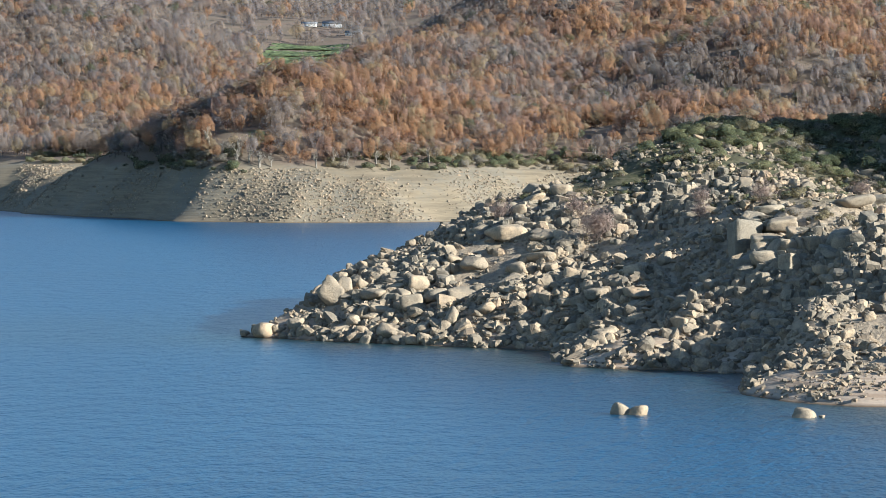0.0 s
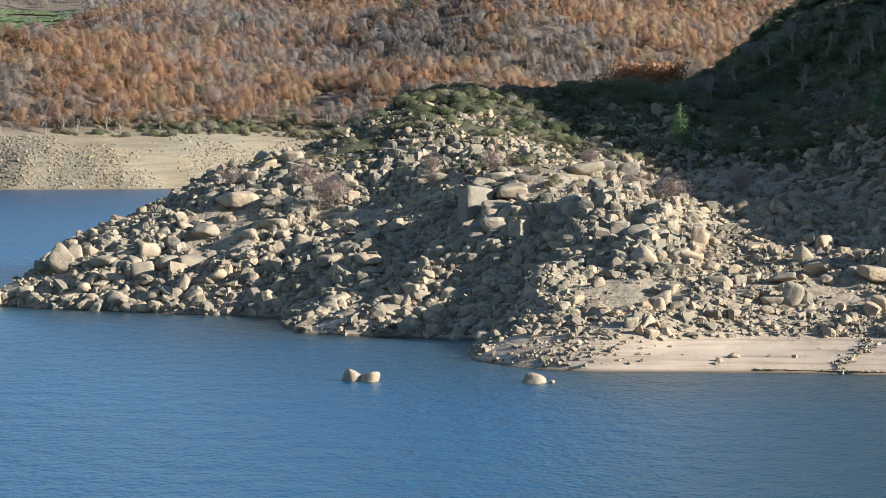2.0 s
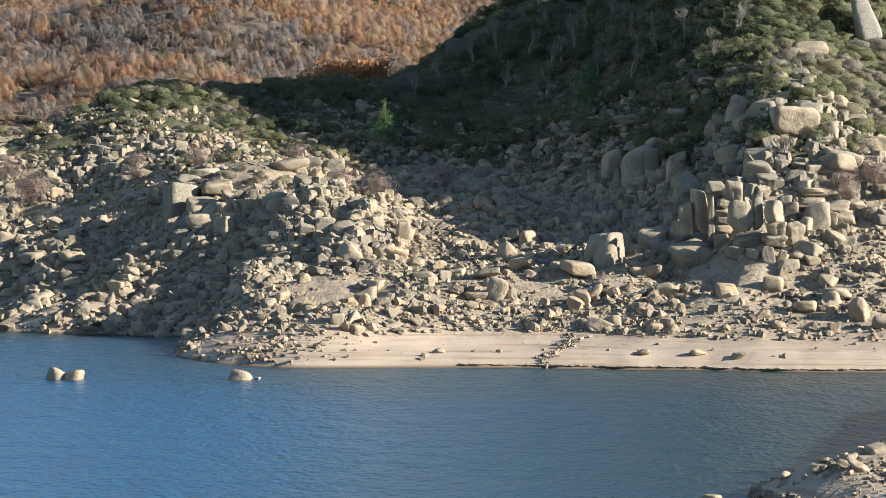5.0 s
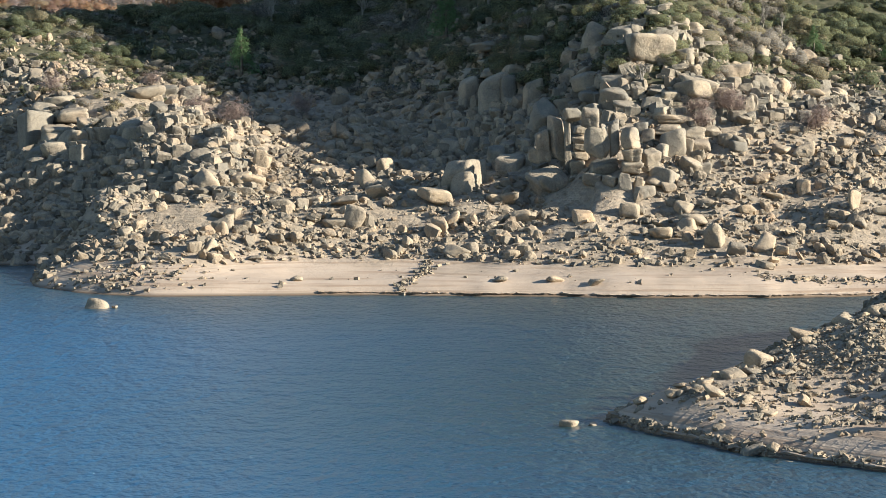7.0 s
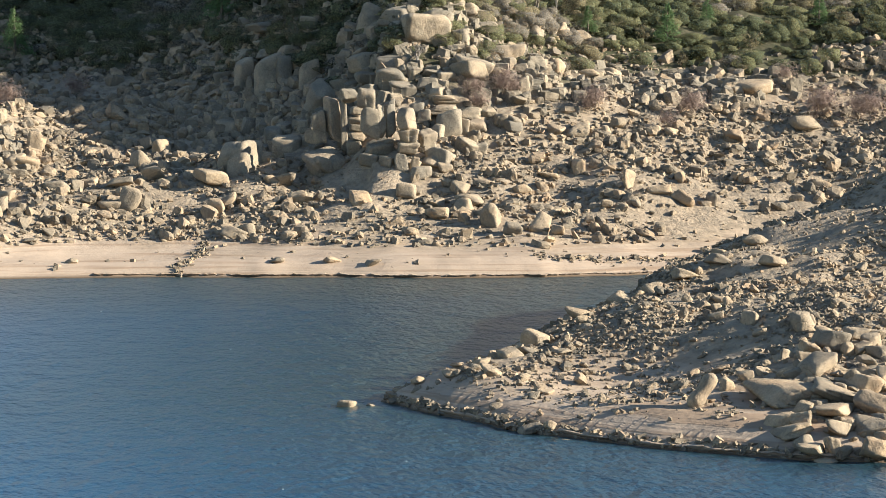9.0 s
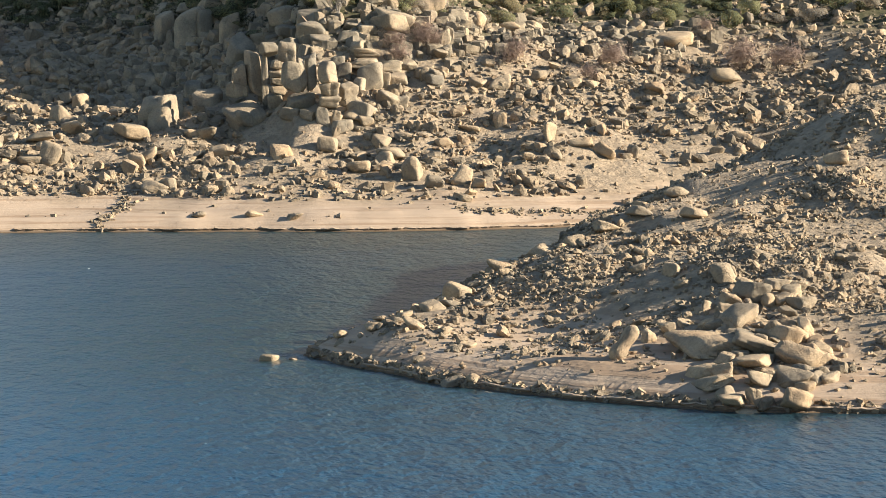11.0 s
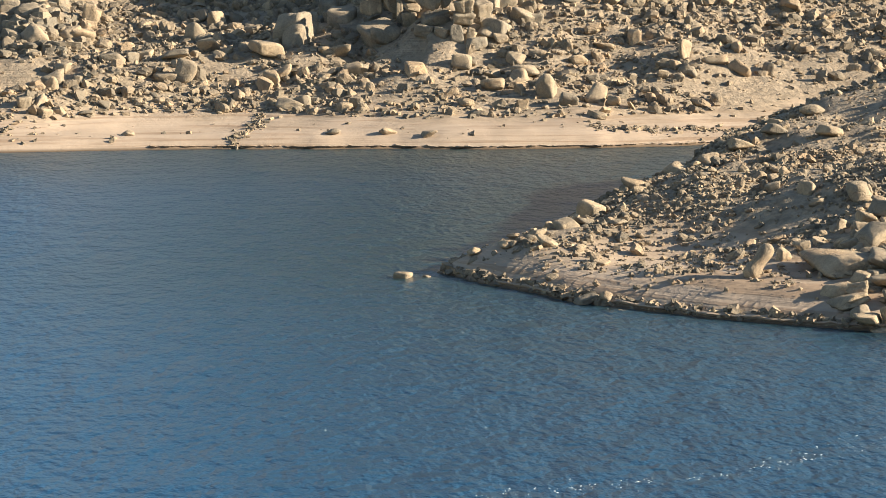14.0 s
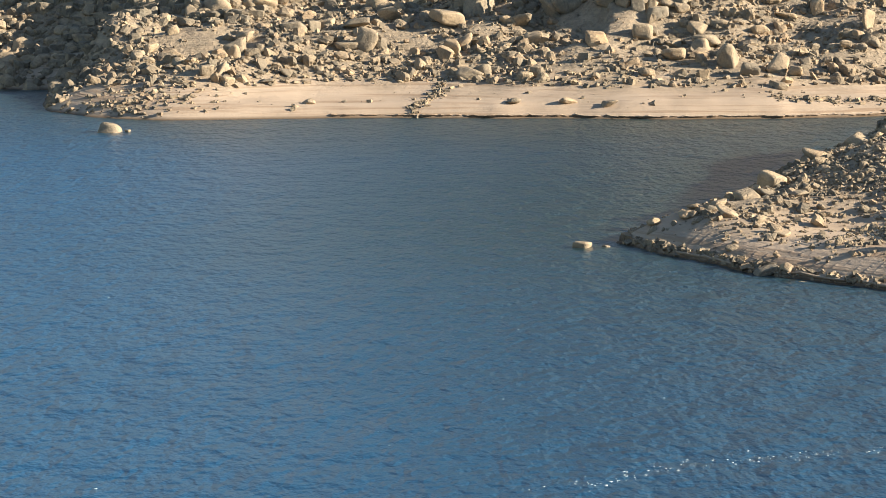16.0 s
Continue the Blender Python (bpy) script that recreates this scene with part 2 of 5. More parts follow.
# rises and hollows: x, y, radius, height
ARM_HILLS = (
    (32.9, 522, 58, 26.54), (110.6, 159.4, 19.5, -1.63), (-22.9, 343.7, 14.8, -8.59), (260, 300, 20, 4.73),
    (127.2, 359.2, 12.8, 2.97), (178.5, 556.5, 125, 38.57), (-30.3, 451.9, 16.3, 11.79), (220, 200, 20, 2.71),
    (91.1, 296.7, 21.4, -5.9), (43.9, 188.5, 10, -3.07), (60.8, 412, 18, 9.2), (108.4, 480.8, 57.7, 15.55),
    (54.9, 342.1, 14.5, 6.69), (179.6, 329.6, 20.4, -1.5), (-74.1, 412.2, 24.7, 11.6), (160, 420, 20, 6.58),
    (160, 200, 20, 0.55), (-17, 385.1, 17.8, 6.17), (12.3, 319.4, 27, -6.09), (10.3, 520.1, 22, -9),
    (28.2, 462.2, 15.9, 8.96), (98.1, 324.6, 18.7, -3.33), (52.1, 218.4, 24.2, 3.47), (150.1, 300, 19.7, -8.4),
    (130.8, 237.9, 18.5, -4.24), (75.3, 390.5, 24.8, 5.29), (53, 386.2, 13.5, 6.71), (97.6, 208.2, 22.1, -4.76),
    (51.3, 308.5, 18.9, -3.46), (-12.4, 341.2, 27.1, 8.27), (-34.5, 425.4, 25.7, 13.77), (26.1, 362.4, 36.9, -4.2),
    (71.9, 195.2, 21.4, -6.53), (85.8, 425.2, 9.8, 10.54), (47.2, 427.8, 12.5, 9.36), (52.9, 169.3, 20.3, -0.68),
    (0, 434.5, 16.8, 7.18), (54.6, 363, 17.7, 8.4), (83, 232.5, 17.1, 6.49), (-10.8, 463.9, 10.3, 6.97),
    (-6, 346, 11, -0.5), (60, 436, 22, 15), (90, 440, 24, 8), (66, 416, 18, 16), (58, 398, 13, 7), (-38, 366, 9, 2.2),
    # the rise at (46, 370), unseen behind the tor, is added to shade the gully
    (-24, 366, 9, -1.6), (-70, 394, 20, -2.5), (-31, 342, 9, -1.6), (-27, 360, 10, -1.6), (-39, 363, 6, -1.3), (-50, 372, 9, 1.2), (-30, 384, 12, -1.8), (-9, 340, 8, -2.8), (33, 342, 7, -2.2), (20, 355, 7, 1.4), (40, 388, 14, 3.0), (46, 370, 13, 4.6), (3, 379, 12, -2.4), (-9, 399, 11, -2.4),
)
FAR_HILLS = (
    (499.7, 4561.8, 581.2, 60.51), (-323.9, 948.9, 71.5, 8), (899.5, 2604.5, 342.6, 25.71),
    (-995.4, 2180.9, 316.1, 79.57), (592.4, 1607.8, 199.1, 57.49), (-972.4, 1524.8, 250.9, 61.9),
    (61.5, 984.3, 113.6, -27.4), (-282.5, 1603.9, 127.9, -37.7), (-227.6, 2314.2, 303.1, -16.02),
    (-296.8, 3603.2, 437.7, -15.71), (-73.1, 1467.2, 117.8, 15.49), (-304.9, 1342.2, 57.3, -26.66),
    (-920.9, 3008.4, 305.1, 80.24), (314.3, 2963.4, 421.6, 42.86), (1535.7, 2935.5, 409.7, 68.69),
    (-111.1, 1225.7, 108.5, -20.93), (0.2, 1811.5, 197.6, 48.73), (-77.4, 4127.9, 1562.8, 109.9),
    (262.2, 2181.2, 363, 52.16), (-822.1, 1734.3, 289.3, 54.05), (-564.6, 2585.6, 307, -18.51),
    (-299.1, 1217.1, 74.1, -39.9), (-401.6, 2127.9, 247.4, -29.21), (-177.2, 1495.6, 98.9, 42.21),
    (-346.2, 1757.9, 243.1, -26.15), (-556.5, 1626.8, 180, 27.28), (-54.6, 1027.3, 52.8, 21.59),
    (-459.3, 2818.3, 305.4, -33.85), (-219.1, 1464, 143.3, 15.52), (-60.7, 1247.4, 69.6, 39.46),
    (-287.8, 1470.2, 81.8, -21.95), (-422.4, 1586.6, 110.9, 20.95), (-262.6, 1079.1, 40.6, -22.53),
    (-239.2, 1238.7, 105.1, 35.49), (-230, 1004, 38, 12), (-190, 1040, 40, 7),
)


def shore_distance(shore, x, y):
    """Metres inland of a shoreline; negative over the water."""
    d, inside = np.full(x.shape, 1e9), np.zeros(x.shape, bool)
    for (ax, ay), (bx, by) in zip(shore, shore[1:] + shore[:1]):
        ex, ey = bx - ax, by - ay
        k = np.clip(((x - ax) * ex + (y - ay) * ey) / (ex * ex + ey * ey), 0, 1)
        d = np.minimum(d, np.hypot(x - ax - k * ex, y - ay - k * ey))
        if ay != by:
            inside ^= ((ay > y) != (by > y)) & (x < ex * (y - ay) / ey + ax)
    return np.where(inside, d, -d)


def smooth(q):
    q = np.clip(q, 0, 1)
    return q * q * (3 - 2 * q)


def lattice(ix, iy, seed):
    h = (ix * 374761393 + iy * 668265263 + seed * 974634221) & 0x7FFFFFFF
    h = ((h ^ (h >> 13)) * 1274126177) & 0x7FFFFFFF
    return (h & 0xFFFF) / 65535.0


def fbm(x, y, size, octaves=4, seed=0):
    """Fractal value noise, about -1 to 1; size: metres of the broadest swell."""
    total, amp = np.zeros(np.shape(x)), 1.0
    for o in range(octaves):
        u, v = x / size, y / size
        iu, iv = np.floor(u).astype(np.int64), np.floor(v).astype(np.int64)
        fu, fv = smooth(u - iu), smooth(v - iv)
        a, b = lattice(iu, iv, seed + o), lattice(iu + 1, iv, seed + o)
        c, d = lattice(iu, iv + 1, seed + o), lattice(iu + 1, iv + 1, seed + o)
        total = total + amp * ((a * (1 - fu) + b * fu) * (1 - fv) + (c * (1 - fu) + d * fu) * fv - 0.5)
        amp, size = amp * 0.5, size * 0.5
    return total


def hills(x, y, rows):
    z = np.zeros(x.shape)
    for hx, hy, r, h in rows:
        z = z + h * np.exp(-((x - hx) ** 2 + (y - hy) ** 2) / r ** 2)
    return z


# rock ribs that run up the slope from the small points: from, to, height, half-width
RIBS = ((-36, 330, -26, 352, 1.5, 3.0), (-26, 352, -17, 371, 1.4, 3.6), (-12, 328, -4, 354, 2.9, 3.4), (-1, 336, 6, 356, 1.9, 3.2), (44, 319, 51, 348, 2.6, 4.5))


# the spur that shades its own western flank on the far shore
FAR_RIBS = ((-238, 948, -221, 985, 7.0, 15.0), (-221, 985, -196, 1060, 8.0, 18.0), (-196, 1060, -170, 1160, 4.0, 22.0))


def ribs(x, y, rows):
    z = np.zeros(x.shape)
    for ax, ay, bx, by, h, w in rows:
        ex, ey = bx - ax, by - ay
        k = np.clip(((x - ax) * ex + (y - ay) * ey) / (ex * ex + ey * ey), 0, 1)
        side = (x - ax - k * ex) * ey - (y - ay - k * ey) * ex
        wide = np.where(side < 0, 0.55 * w, 1.6 * w)
        z = np.maximum(z, h * np.exp(-((x - ax - k * ex) ** 2 + (y - ay - k * ey) ** 2) / wide ** 2))
    return z


def land(x, y):
    """The height of the ground at arrays x, y; the lake stands at 0."""
    x, y = np.asarray(x, float), np.asarray(y, float)
    d = shore_distance(ARM_SHORE, x, y) + 1.2 * fbm(x, y, 7, 3, 5)
    up = np.maximum(d, 0)
    arm = 26 * (1 - np.exp(-up / 55)) + smooth(up / 9) * hills(x, y, ARM_HILLS) + smooth(up / 4) * ribs(x, y, RIBS)
    rough = smooth((arm - 2.2) / 3)
    arm = arm + 0.22 * smooth(up / 0.6) + (1 - rough) * np.where(y < 230, 0.06, 0.035) * np.sin(arm * np.where(y < 230, 19, 14) + 3 * fbm(x, y, 20, 2, 9))
    arm = arm + rough * (1.5 * fbm(x, y, 9, 4, 1) + 0.7 * fbm(x, y, 2.6, 2, 2)) + 0.10 * fbm(x, y, 3, 3, 3)
    arm = np.where(d < 0, np.maximum(d * 0.3, -6), np.maximum(arm, 0.06 * np.minimum(up, 8)))
    d = shore_distance(FAR_SHORE, x, y) + 6 * fbm(x, y, 30, 3, 6)
    up = np.maximum(d, 0)
    far = 18 * (1 - np.exp(-up / 24)) + 0.10 * up + smooth(up / 25) * hills(x, y, FAR_HILLS) + smooth(up / 20) * ribs(x, y, FAR_RIBS)
    far = far + smooth(up / 22) * (2.2 * fbm(x, y, 45, 4, 7) + 1.5 * fbm(x, y, 14, 3, 50) + smooth(up / 400) * 5 * fbm(x, y, 260, 3, 8))
    far = np.where(d < 0, np.maximum(d * 0.3, -6), np.maximum(far, 0.05 * up))
    d = shore_distance(NEAR_BANK, x, y)
    bank = np.where(d < 0, np.maximum(d * 0.5, -6), 24.4 * smooth(d / 40) + 0.8 * smooth(d / 6))
    return np.maximum(np.maximum(arm, far), bank)


def spaced(stops):
    """Ordinates between stops (from, to, step)."""
    return np.concatenate([np.arange(a, b, s, dtype=float) for a, b, s in stops])


def grid_mesh(name, xs, ys, height):
    gx, gy = np.meshgrid(xs, ys)
    co = np.stack([gx, gy, height(gx, gy)], -1).reshape(-1, 3)
    nx, ny = len(xs), len(ys)
    i = (np.arange(ny - 1)[:, None] * nx + np.arange(nx - 1)[None]).reshape(-1)
    return raw_mesh(name, co, np.stack([i, i + 1, i + nx + 1, i + nx], 1))


def raw_mesh(name, co, faces, slots=None, flat=False):
    """A mesh from arrays of corners and of equal-sided faces; slots: a material index for each face."""
    me = bpy.data.meshes.new(name)
    n, k = faces.shape
    me.vertices.add(len(co)), me.loops.add(n * k), me.polygons.add(n)
    me.vertices.foreach_set("co", np.asarray(co, np.float32).ravel())
    me.loops.foreach_set("vertex_index", faces.astype(np.int32).ravel())
    me.polygons.foreach_set("loop_start", np.arange(0, n * k, k, dtype=np.int32))
    if slots is not None:
        me.polygons.foreach_set("material_index", np.asarray(slots, np.int32))
    me.polygons.foreach_set("use_smooth", np.full(n, not flat))
    me.update(calc_edges=True)
    return me


def put_mesh(name, me, materials, parent=None):
    for mat in materials:
        me.materials.append(mat)
    ob = new(name, me)
    ob.parent = parent
    return ob


xs = spaced([(-3900, -1000, 145), (-1000, -620, 20), (-620, -340, 8), (-340, -100, 3.5), (-100, 24, 1.3), (24, 64, 0.5), (64, 130, 1.3), (130, 300, 6), (300, 1000, 35), (1000, 3901, 145)])
ys = spaced([(-500, 140, 16), (140, 156, 1.3), (156, 198, 0.5), (198, 430, 1.3), (430, 640, 5), (640, 900, 20), (900, 1000, 2.5), (1000, 1060, 5), (1060, 1700, 9), (1700, 3000, 25), (3000, 6500, 140)])
ground = put_mesh("ground", grid_mesh("ground", xs, ys, land), [GROUND])
tagged(ground, "sandy bouldery reservoir shore rising to scrub and wooded hills", "ground", kind="structure")
wx = spaced([(-3900, -100, 190), (-100, 120, 2.0), (120, 4000, 190)])
wy = spaced([(-500, 140, 40), (140, 390, 2.0), (390, 2700, 70)])
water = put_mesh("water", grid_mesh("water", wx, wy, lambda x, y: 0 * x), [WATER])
# darker, greener shore water: shallows plus the hill's reflection painted in, fading into the open lake
gx, gy = np.meshgrid(wx, wy)
# spread wide in the cove so that the near point's shadow blends in
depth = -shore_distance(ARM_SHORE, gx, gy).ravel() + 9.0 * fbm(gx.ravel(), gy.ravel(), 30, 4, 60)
shoal_reflection = water.data.attributes.new("shoal_reflection", "FLOAT", "POINT")
shoal_reflection.data.foreach_set("value", (0.95 * np.exp(-(np.maximum(depth, 0) / (14.0 + 44.0 * smooth((gx.ravel() + 15) / 30))) ** (1.2 + 0.5 * smooth((gx.ravel() + 15) / 25))) * (0.55 + 0.45 * smooth((gy.ravel() + 0.5 * gx.ravel() - 150) / 75))).astype(np.float32))
tagged(water, "deep blue wind-rippled reservoir water", "water", kind="structure")

# ---- stones ----
rng = np.random.default_rng(7)


def cube_ball(cuts):
    """A cube of 6 x (cuts + 1)^2 quads blown up to a unit ball."""
    bm = bmesh.new()
    bmesh.ops.create_cube(bm, size=2.0)
    if cuts:
        bmesh.ops.subdivide_edges(bm, edges=bm.edges[:], cuts=cuts, use_grid_fill=True)
    bm.verts.ensure_lookup_table()
    co = np.array([v.co[:] for v in bm.verts])
    faces = np.array([[v.index for v in f.verts] for f in bm.faces])
    bm.free()
    return co / np.linalg.norm(co, axis=1)[:, None], faces


def hewn(cuts, planes, sharp, rough, seams=0, square=0.16):
    """A jointed granite stone: a block bounded by its joint planes, its edges weathered round, split by open seams."""
    d, faces = cube_ball(cuts)
    ns = np.concatenate([np.eye(3), -np.eye(3)]) + rng.normal(0, square, (6, 3))
    ns = np.concatenate([ns, rng.normal(size=(planes, 3))])
    ns /= np.linalg.norm(ns, axis=1)[:, None]
    hs = np.concatenate([rng.uniform(0.72, 1.0, 6), rng.uniform(0.78, 1.08, planes)])
    co = d * ((np.maximum(d @ ns.T / hs, 0) ** sharp).sum(1) ** (-1 / sharp))[:, None]
    for _ in range(seams):
        n = np.eye(3)[rng.choice([0, 2, 2])] + rng.normal(0, 0.15, 3)
        n /= np.linalg.norm(n)
        co = co * (1 - 0.09 * np.exp(-((co @ n - rng.uniform(-0.4, 0.4)) / 0.06) ** 2))[:, None]
    for k in range(8):
        n, q = rng.normal(size=3), rng.uniform(0, 6.3)
        n /= np.linalg.norm(n)
        co = co * (1 + rough / (1 + 0.4 * k) * np.sin((2.5 + 1.5 * k) * co @ n + q))[:, None]
    low, high = co.min(0), co.max(0)
    return (co - (low + high) / 2) * 2 / (high - low), faces


BOULDERS = [hewn(7, rng.integers(4, 9), rng.uniform(5.5, 13), 0.022, 0, 0.34) for _ in range(34)]
BLOCKS = [hewn(9, rng.integers(2, 5), rng.uniform(8, 13), 0.02, rng.choice([0, 1, 2]), 0.17) for _ in range(30)]
DOMES = [hewn(7, 3, 4.5, 0.02, 0, 0.2) for _ in range(6)]
SLABS = [hewn(8, 5, rng.uniform(12, 18), 0.03, rng.choice([0, 1]), 0.30) for _ in range(14)]
STONES = [hewn(2, 5, 8, 0.05, 0, 0.35) for _ in range(26)]
SMALL_STONES = [hewn(1, 4, 9, 0.05, 0, 0.35) for _ in range(26)]
CHIPS = [hewn(0, 3, 7, 0.06, 0, 0.45) for _ in range(30)]
BOULDER_MESHES, BLOCK_MESHES, SLAB_MESHES, DOME_MESHES = [], [], [], []
for shapes, meshes, mat in ((BOULDERS, BOULDER_MESHES, GRANITE), (BLOCKS, BLOCK_MESHES, TOR_ROCK), (SLABS, SLAB_MESHES, GRANITE), (DOMES, DOME_MESHES, GRANITE)):
    for co, faces in shapes:
        me = raw_mesh("boulder", co, faces)
        me.materials.append(mat)
        meshes.append(me)


def turned(n, lean):
    """n random turns: any heading, leaning up to lean radians."""
    a, b, c = rng.uniform(0, 6.283, n), rng.normal(0, lean, n), rng.normal(0, lean, n)
    ca, sa, cb, sb, cc, sc = np.cos(a), np.sin(a), np.cos(b), np.sin(b), np.cos(c), np.sin(c)
    one, nil = np.ones(n), np.zeros(n)
    rz = np.stack([ca, -sa, nil, sa, ca, nil, nil, nil, one], 1).reshape(n, 3, 3)
    ry = np.stack([cb, nil, sb, nil, one, nil, -sb, nil, cb], 1).reshape(n, 3, 3)
    rx = np.stack([one, nil, nil, nil, cc, -sc, nil, sc, cc], 1).reshape(n, 3, 3)
    return rz @ ry @ rx


def joined(shapes, which, turns, sizes, places):
    """One array mesh out of many copies of a few shapes."""
    cos, fs, base, order = [], [], 0, []
    for k, (co, faces) in enumerate(shapes):
        pick = np.nonzero(which == k)[0]
        if not len(pick):
            continue
        v = np.einsum("nij,nvj->nvi", turns[pick], co[None] * sizes[pick][:, None, :]) + places[pick][:, None, :]
        f = faces[None] + (base + np.arange(len(pick)) * len(co))[:, None, None]
        cos.append(v.reshape(-1, 3)), fs.append(f.reshape(-1, faces.shape[1]))
        order.append(np.repeat(pick, len(faces)))
        base += len(pick) * len(co)
    return np.concatenate(cos), np.concatenate(fs), np.concatenate(order)


def field(n, x0, x1, y0, y1, keep):
    """n random places on the land in a rectangle; keep(x, y, z) gives the chance of each."""
    xs_, ys_, zs_ = [], [], []
    got = 0
    while got < n:
        x, y = rng.uniform(x0, x1, 6000), rng.uniform(y0, y1, 6000)
        z = land(x, y)
        ok = rng.uniform(size=6000) < keep(x, y, z)
        xs_.append(x[ok]), ys_.append(y[ok]), zs_.append(z[ok])
        got += ok.sum()
    return np.concatenate(xs_)[:n], np.concatenate(ys_)[:n], np.concatenate(zs_)[:n]


def rubble(name, label, n, area, keep, low, high, power=2.2, shapes=CHIPS, lean=0.35, tall=0.72, single=0, single_label="", group="", meshes=BOULDER_MESHES, kind="boulder", mat=RUBBLE):
    """Many stones in one mesh; the largest ones, as many as single says, are boulders of their own."""
    x, y, z = field(n, *area, keep)
    s = low + (high - low) * rng.uniform(size=n) ** power
    sizes = s[:, None] * rng.uniform(0.6, 1.25, (n, 3)) * np.array([1.0, 1.0, tall])
    places = np.stack([x, y, z + rng.uniform(-0.15, 0.4, n) * s * tall], 1)
    turns = turned(n, lean)
    order = np.argsort(-s)
    for i in order[:single]:
        ob = new(kind, meshes[rng.integers(0, len(meshes))])
        ob.matrix_world = Matrix.Translation(places[i]) @ Matrix(turns[i].tolist()).to_4x4() @ Matrix.Diagonal((*sizes[i], 1))
        tagged(ob, single_label, "rock" if kind == "flat_rock" else "boulder", group)
    rest = order[single:]
    which = rng.integers(0, len(shapes), len(rest))
    if shapes is STONES:
        shapes = STONES + SMALL_STONES
        which = np.where(np.arange(len(rest)) < 0.22 * len(rest), which, len(STONES) + which)
    co, faces, _ = joined(shapes, which, turns[rest], sizes[rest], places[rest])
    ob = put_mesh(name, raw_mesh(name, co, faces, None, True), [mat])
    return tagged(ob, label, "stones", kind="stuff")


def on_slope(x, y, z):
    """Stones lie thick on the bank, thin on the sand and up in the scrub."""
    patch = np.clip(np.where(x < -15, 0.85, 0.64) + 2.3 * fbm(x, y, 11, 4, 11), 0.09, 1)
    beach = (x > -14) & (x < 75) & (y > 280) & (y < 306) & (z < 2.3)
    return np.where(beach, 0.002, patch) * (z > 0.02) * np.clip((30 - z) / 6, 0.06, 1) * (y < np.where(x > 42, 354, 424 + 0.2 * x))


def on_near(x, y, z):
    patch = np.clip(0.55 + 2.2 * fbm(x, y, 7, 4, 12), 0.12, 1)
    return patch * (z > 0.03) * np.clip((z - 1.0) / 2.0, 0.03, 1) * (y < 196 + 1.25 * (x - 26))


rubble("slope_stones", "pale broken granite stones strewn over the headland slope", 32000, (-92, 125, 282, 420), on_slope, 0.09, 0.42, 1.8)
rubble("slope_rocks", "tumbled granite rocks piled on the headland slope", 6500, (-92, 125, 282, 425), on_slope, 0.24, 1.0, 2.3, STONES, 0.3, 0.85,
       36, "weathered granite boulder among the rubble of the slope", "boulders strewn on the slope")


def on_tor(x, y, z):
    """The jointed crag below the hill, and the smaller outcrops on the ribs and the tip."""
    near = np.zeros(np.shape(x))
    for cx, cy, rx, ry in ((46, 336, 11, 8), (51, 345, 8, 6), (34, 350, 7, 8), (62, 334, 9, 7), (-17, 356, 7, 8), (-3, 352, 6, 6), (-66, 385, 8, 6), (-52, 398, 8, 7), (-30, 392, 9, 8), (84, 340, 12, 6), (-12, 342, 6, 7), (-5, 334, 5, 5), (1, 338, 5, 11)):
        near = np.maximum(near, 1.3 - np.hypot((x - cx) / rx, (y - cy) / ry))
    return np.clip(near, 0, 1)


SQUARE = [hewn(2, 1, 13, 0.03, 0, 0.12) for _ in range(16)]
rubble("tip_rocks", "heaped pale granite boulders of the headland tip", 1500, (-80, -2, 326, 392), lambda x, y, z: on_slope(x, y, z) * (z < 17) * (x < -24 - 0.5 * (y - 350)), 0.35, 1.25, 2.0, STONES, 0.3, 0.8, 34,
       "sunlit buff granite boulder heaped on the headland tip", "boulders heaped on the tip")


def on_beach(x, y, z):
    """Loose stones on the sand, thick on the little spit at the beach's end and in the gully."""
    spit = np.exp(-((x + 9) / 6) ** 2 - ((y - 294) / 5) ** 2)
    along = np.clip((303.0 - y) / 14.0, 0, 1)
    gully = np.exp(-((x - 24.6 + 4.0 * along + 0.8 * fbm(x, y, 3, 2, 45)) / 0.55) ** 2) * (y < 304)
    end = np.exp(-((y - 287.2 - 0.08 * (x - 60)) / 1.1) ** 2) * (x > 56)
    return np.clip(0.006 + 0.5 * spit + 0.9 * gully + 0.7 * end, 0, 1) * (z > 0.1) * (z < 3)


rubble("beach_stones", "small grey stones scattered on the sandy beach", 1000, (-18, 84, 281, 306), on_beach, 0.07, 0.36, 2.0)
rubble("crag_blocks", "close-jointed granite blocks of the crag and outcrops", 3300, (-80, 105, 320, 410), on_tor, 0.3, 0.95, 1.6, SQUARE, 0.16, 0.95, mat=TOR_RUBBLE)
rubble("gully_rocks", "grey granite rocks tumbled down the shaded gully", 1500, (-6, 46, 332, 402), lambda x, y, z: (z > 9) * np.clip(0.6 + 1.8 * fbm(x, y, 9, 3, 17), 0.1, 1), 0.25, 1.0, 2.0, STONES, 0.3, 0.8)
rubble("point_stones", "loose angular granite stones over the near point", 27000, (26, 90, 158, 250), on_near, 0.05, 0.24, 1.8)
rubble("point_rocks", "angular granite rocks scattered over the near point", 4200, (26, 90, 158, 250), on_near, 0.13, 0.5, 3.0, STONES, 0.4, 0.8,
       70, "angular grey granite boulder among the stones of the near point", "boulders strewn on the near point")


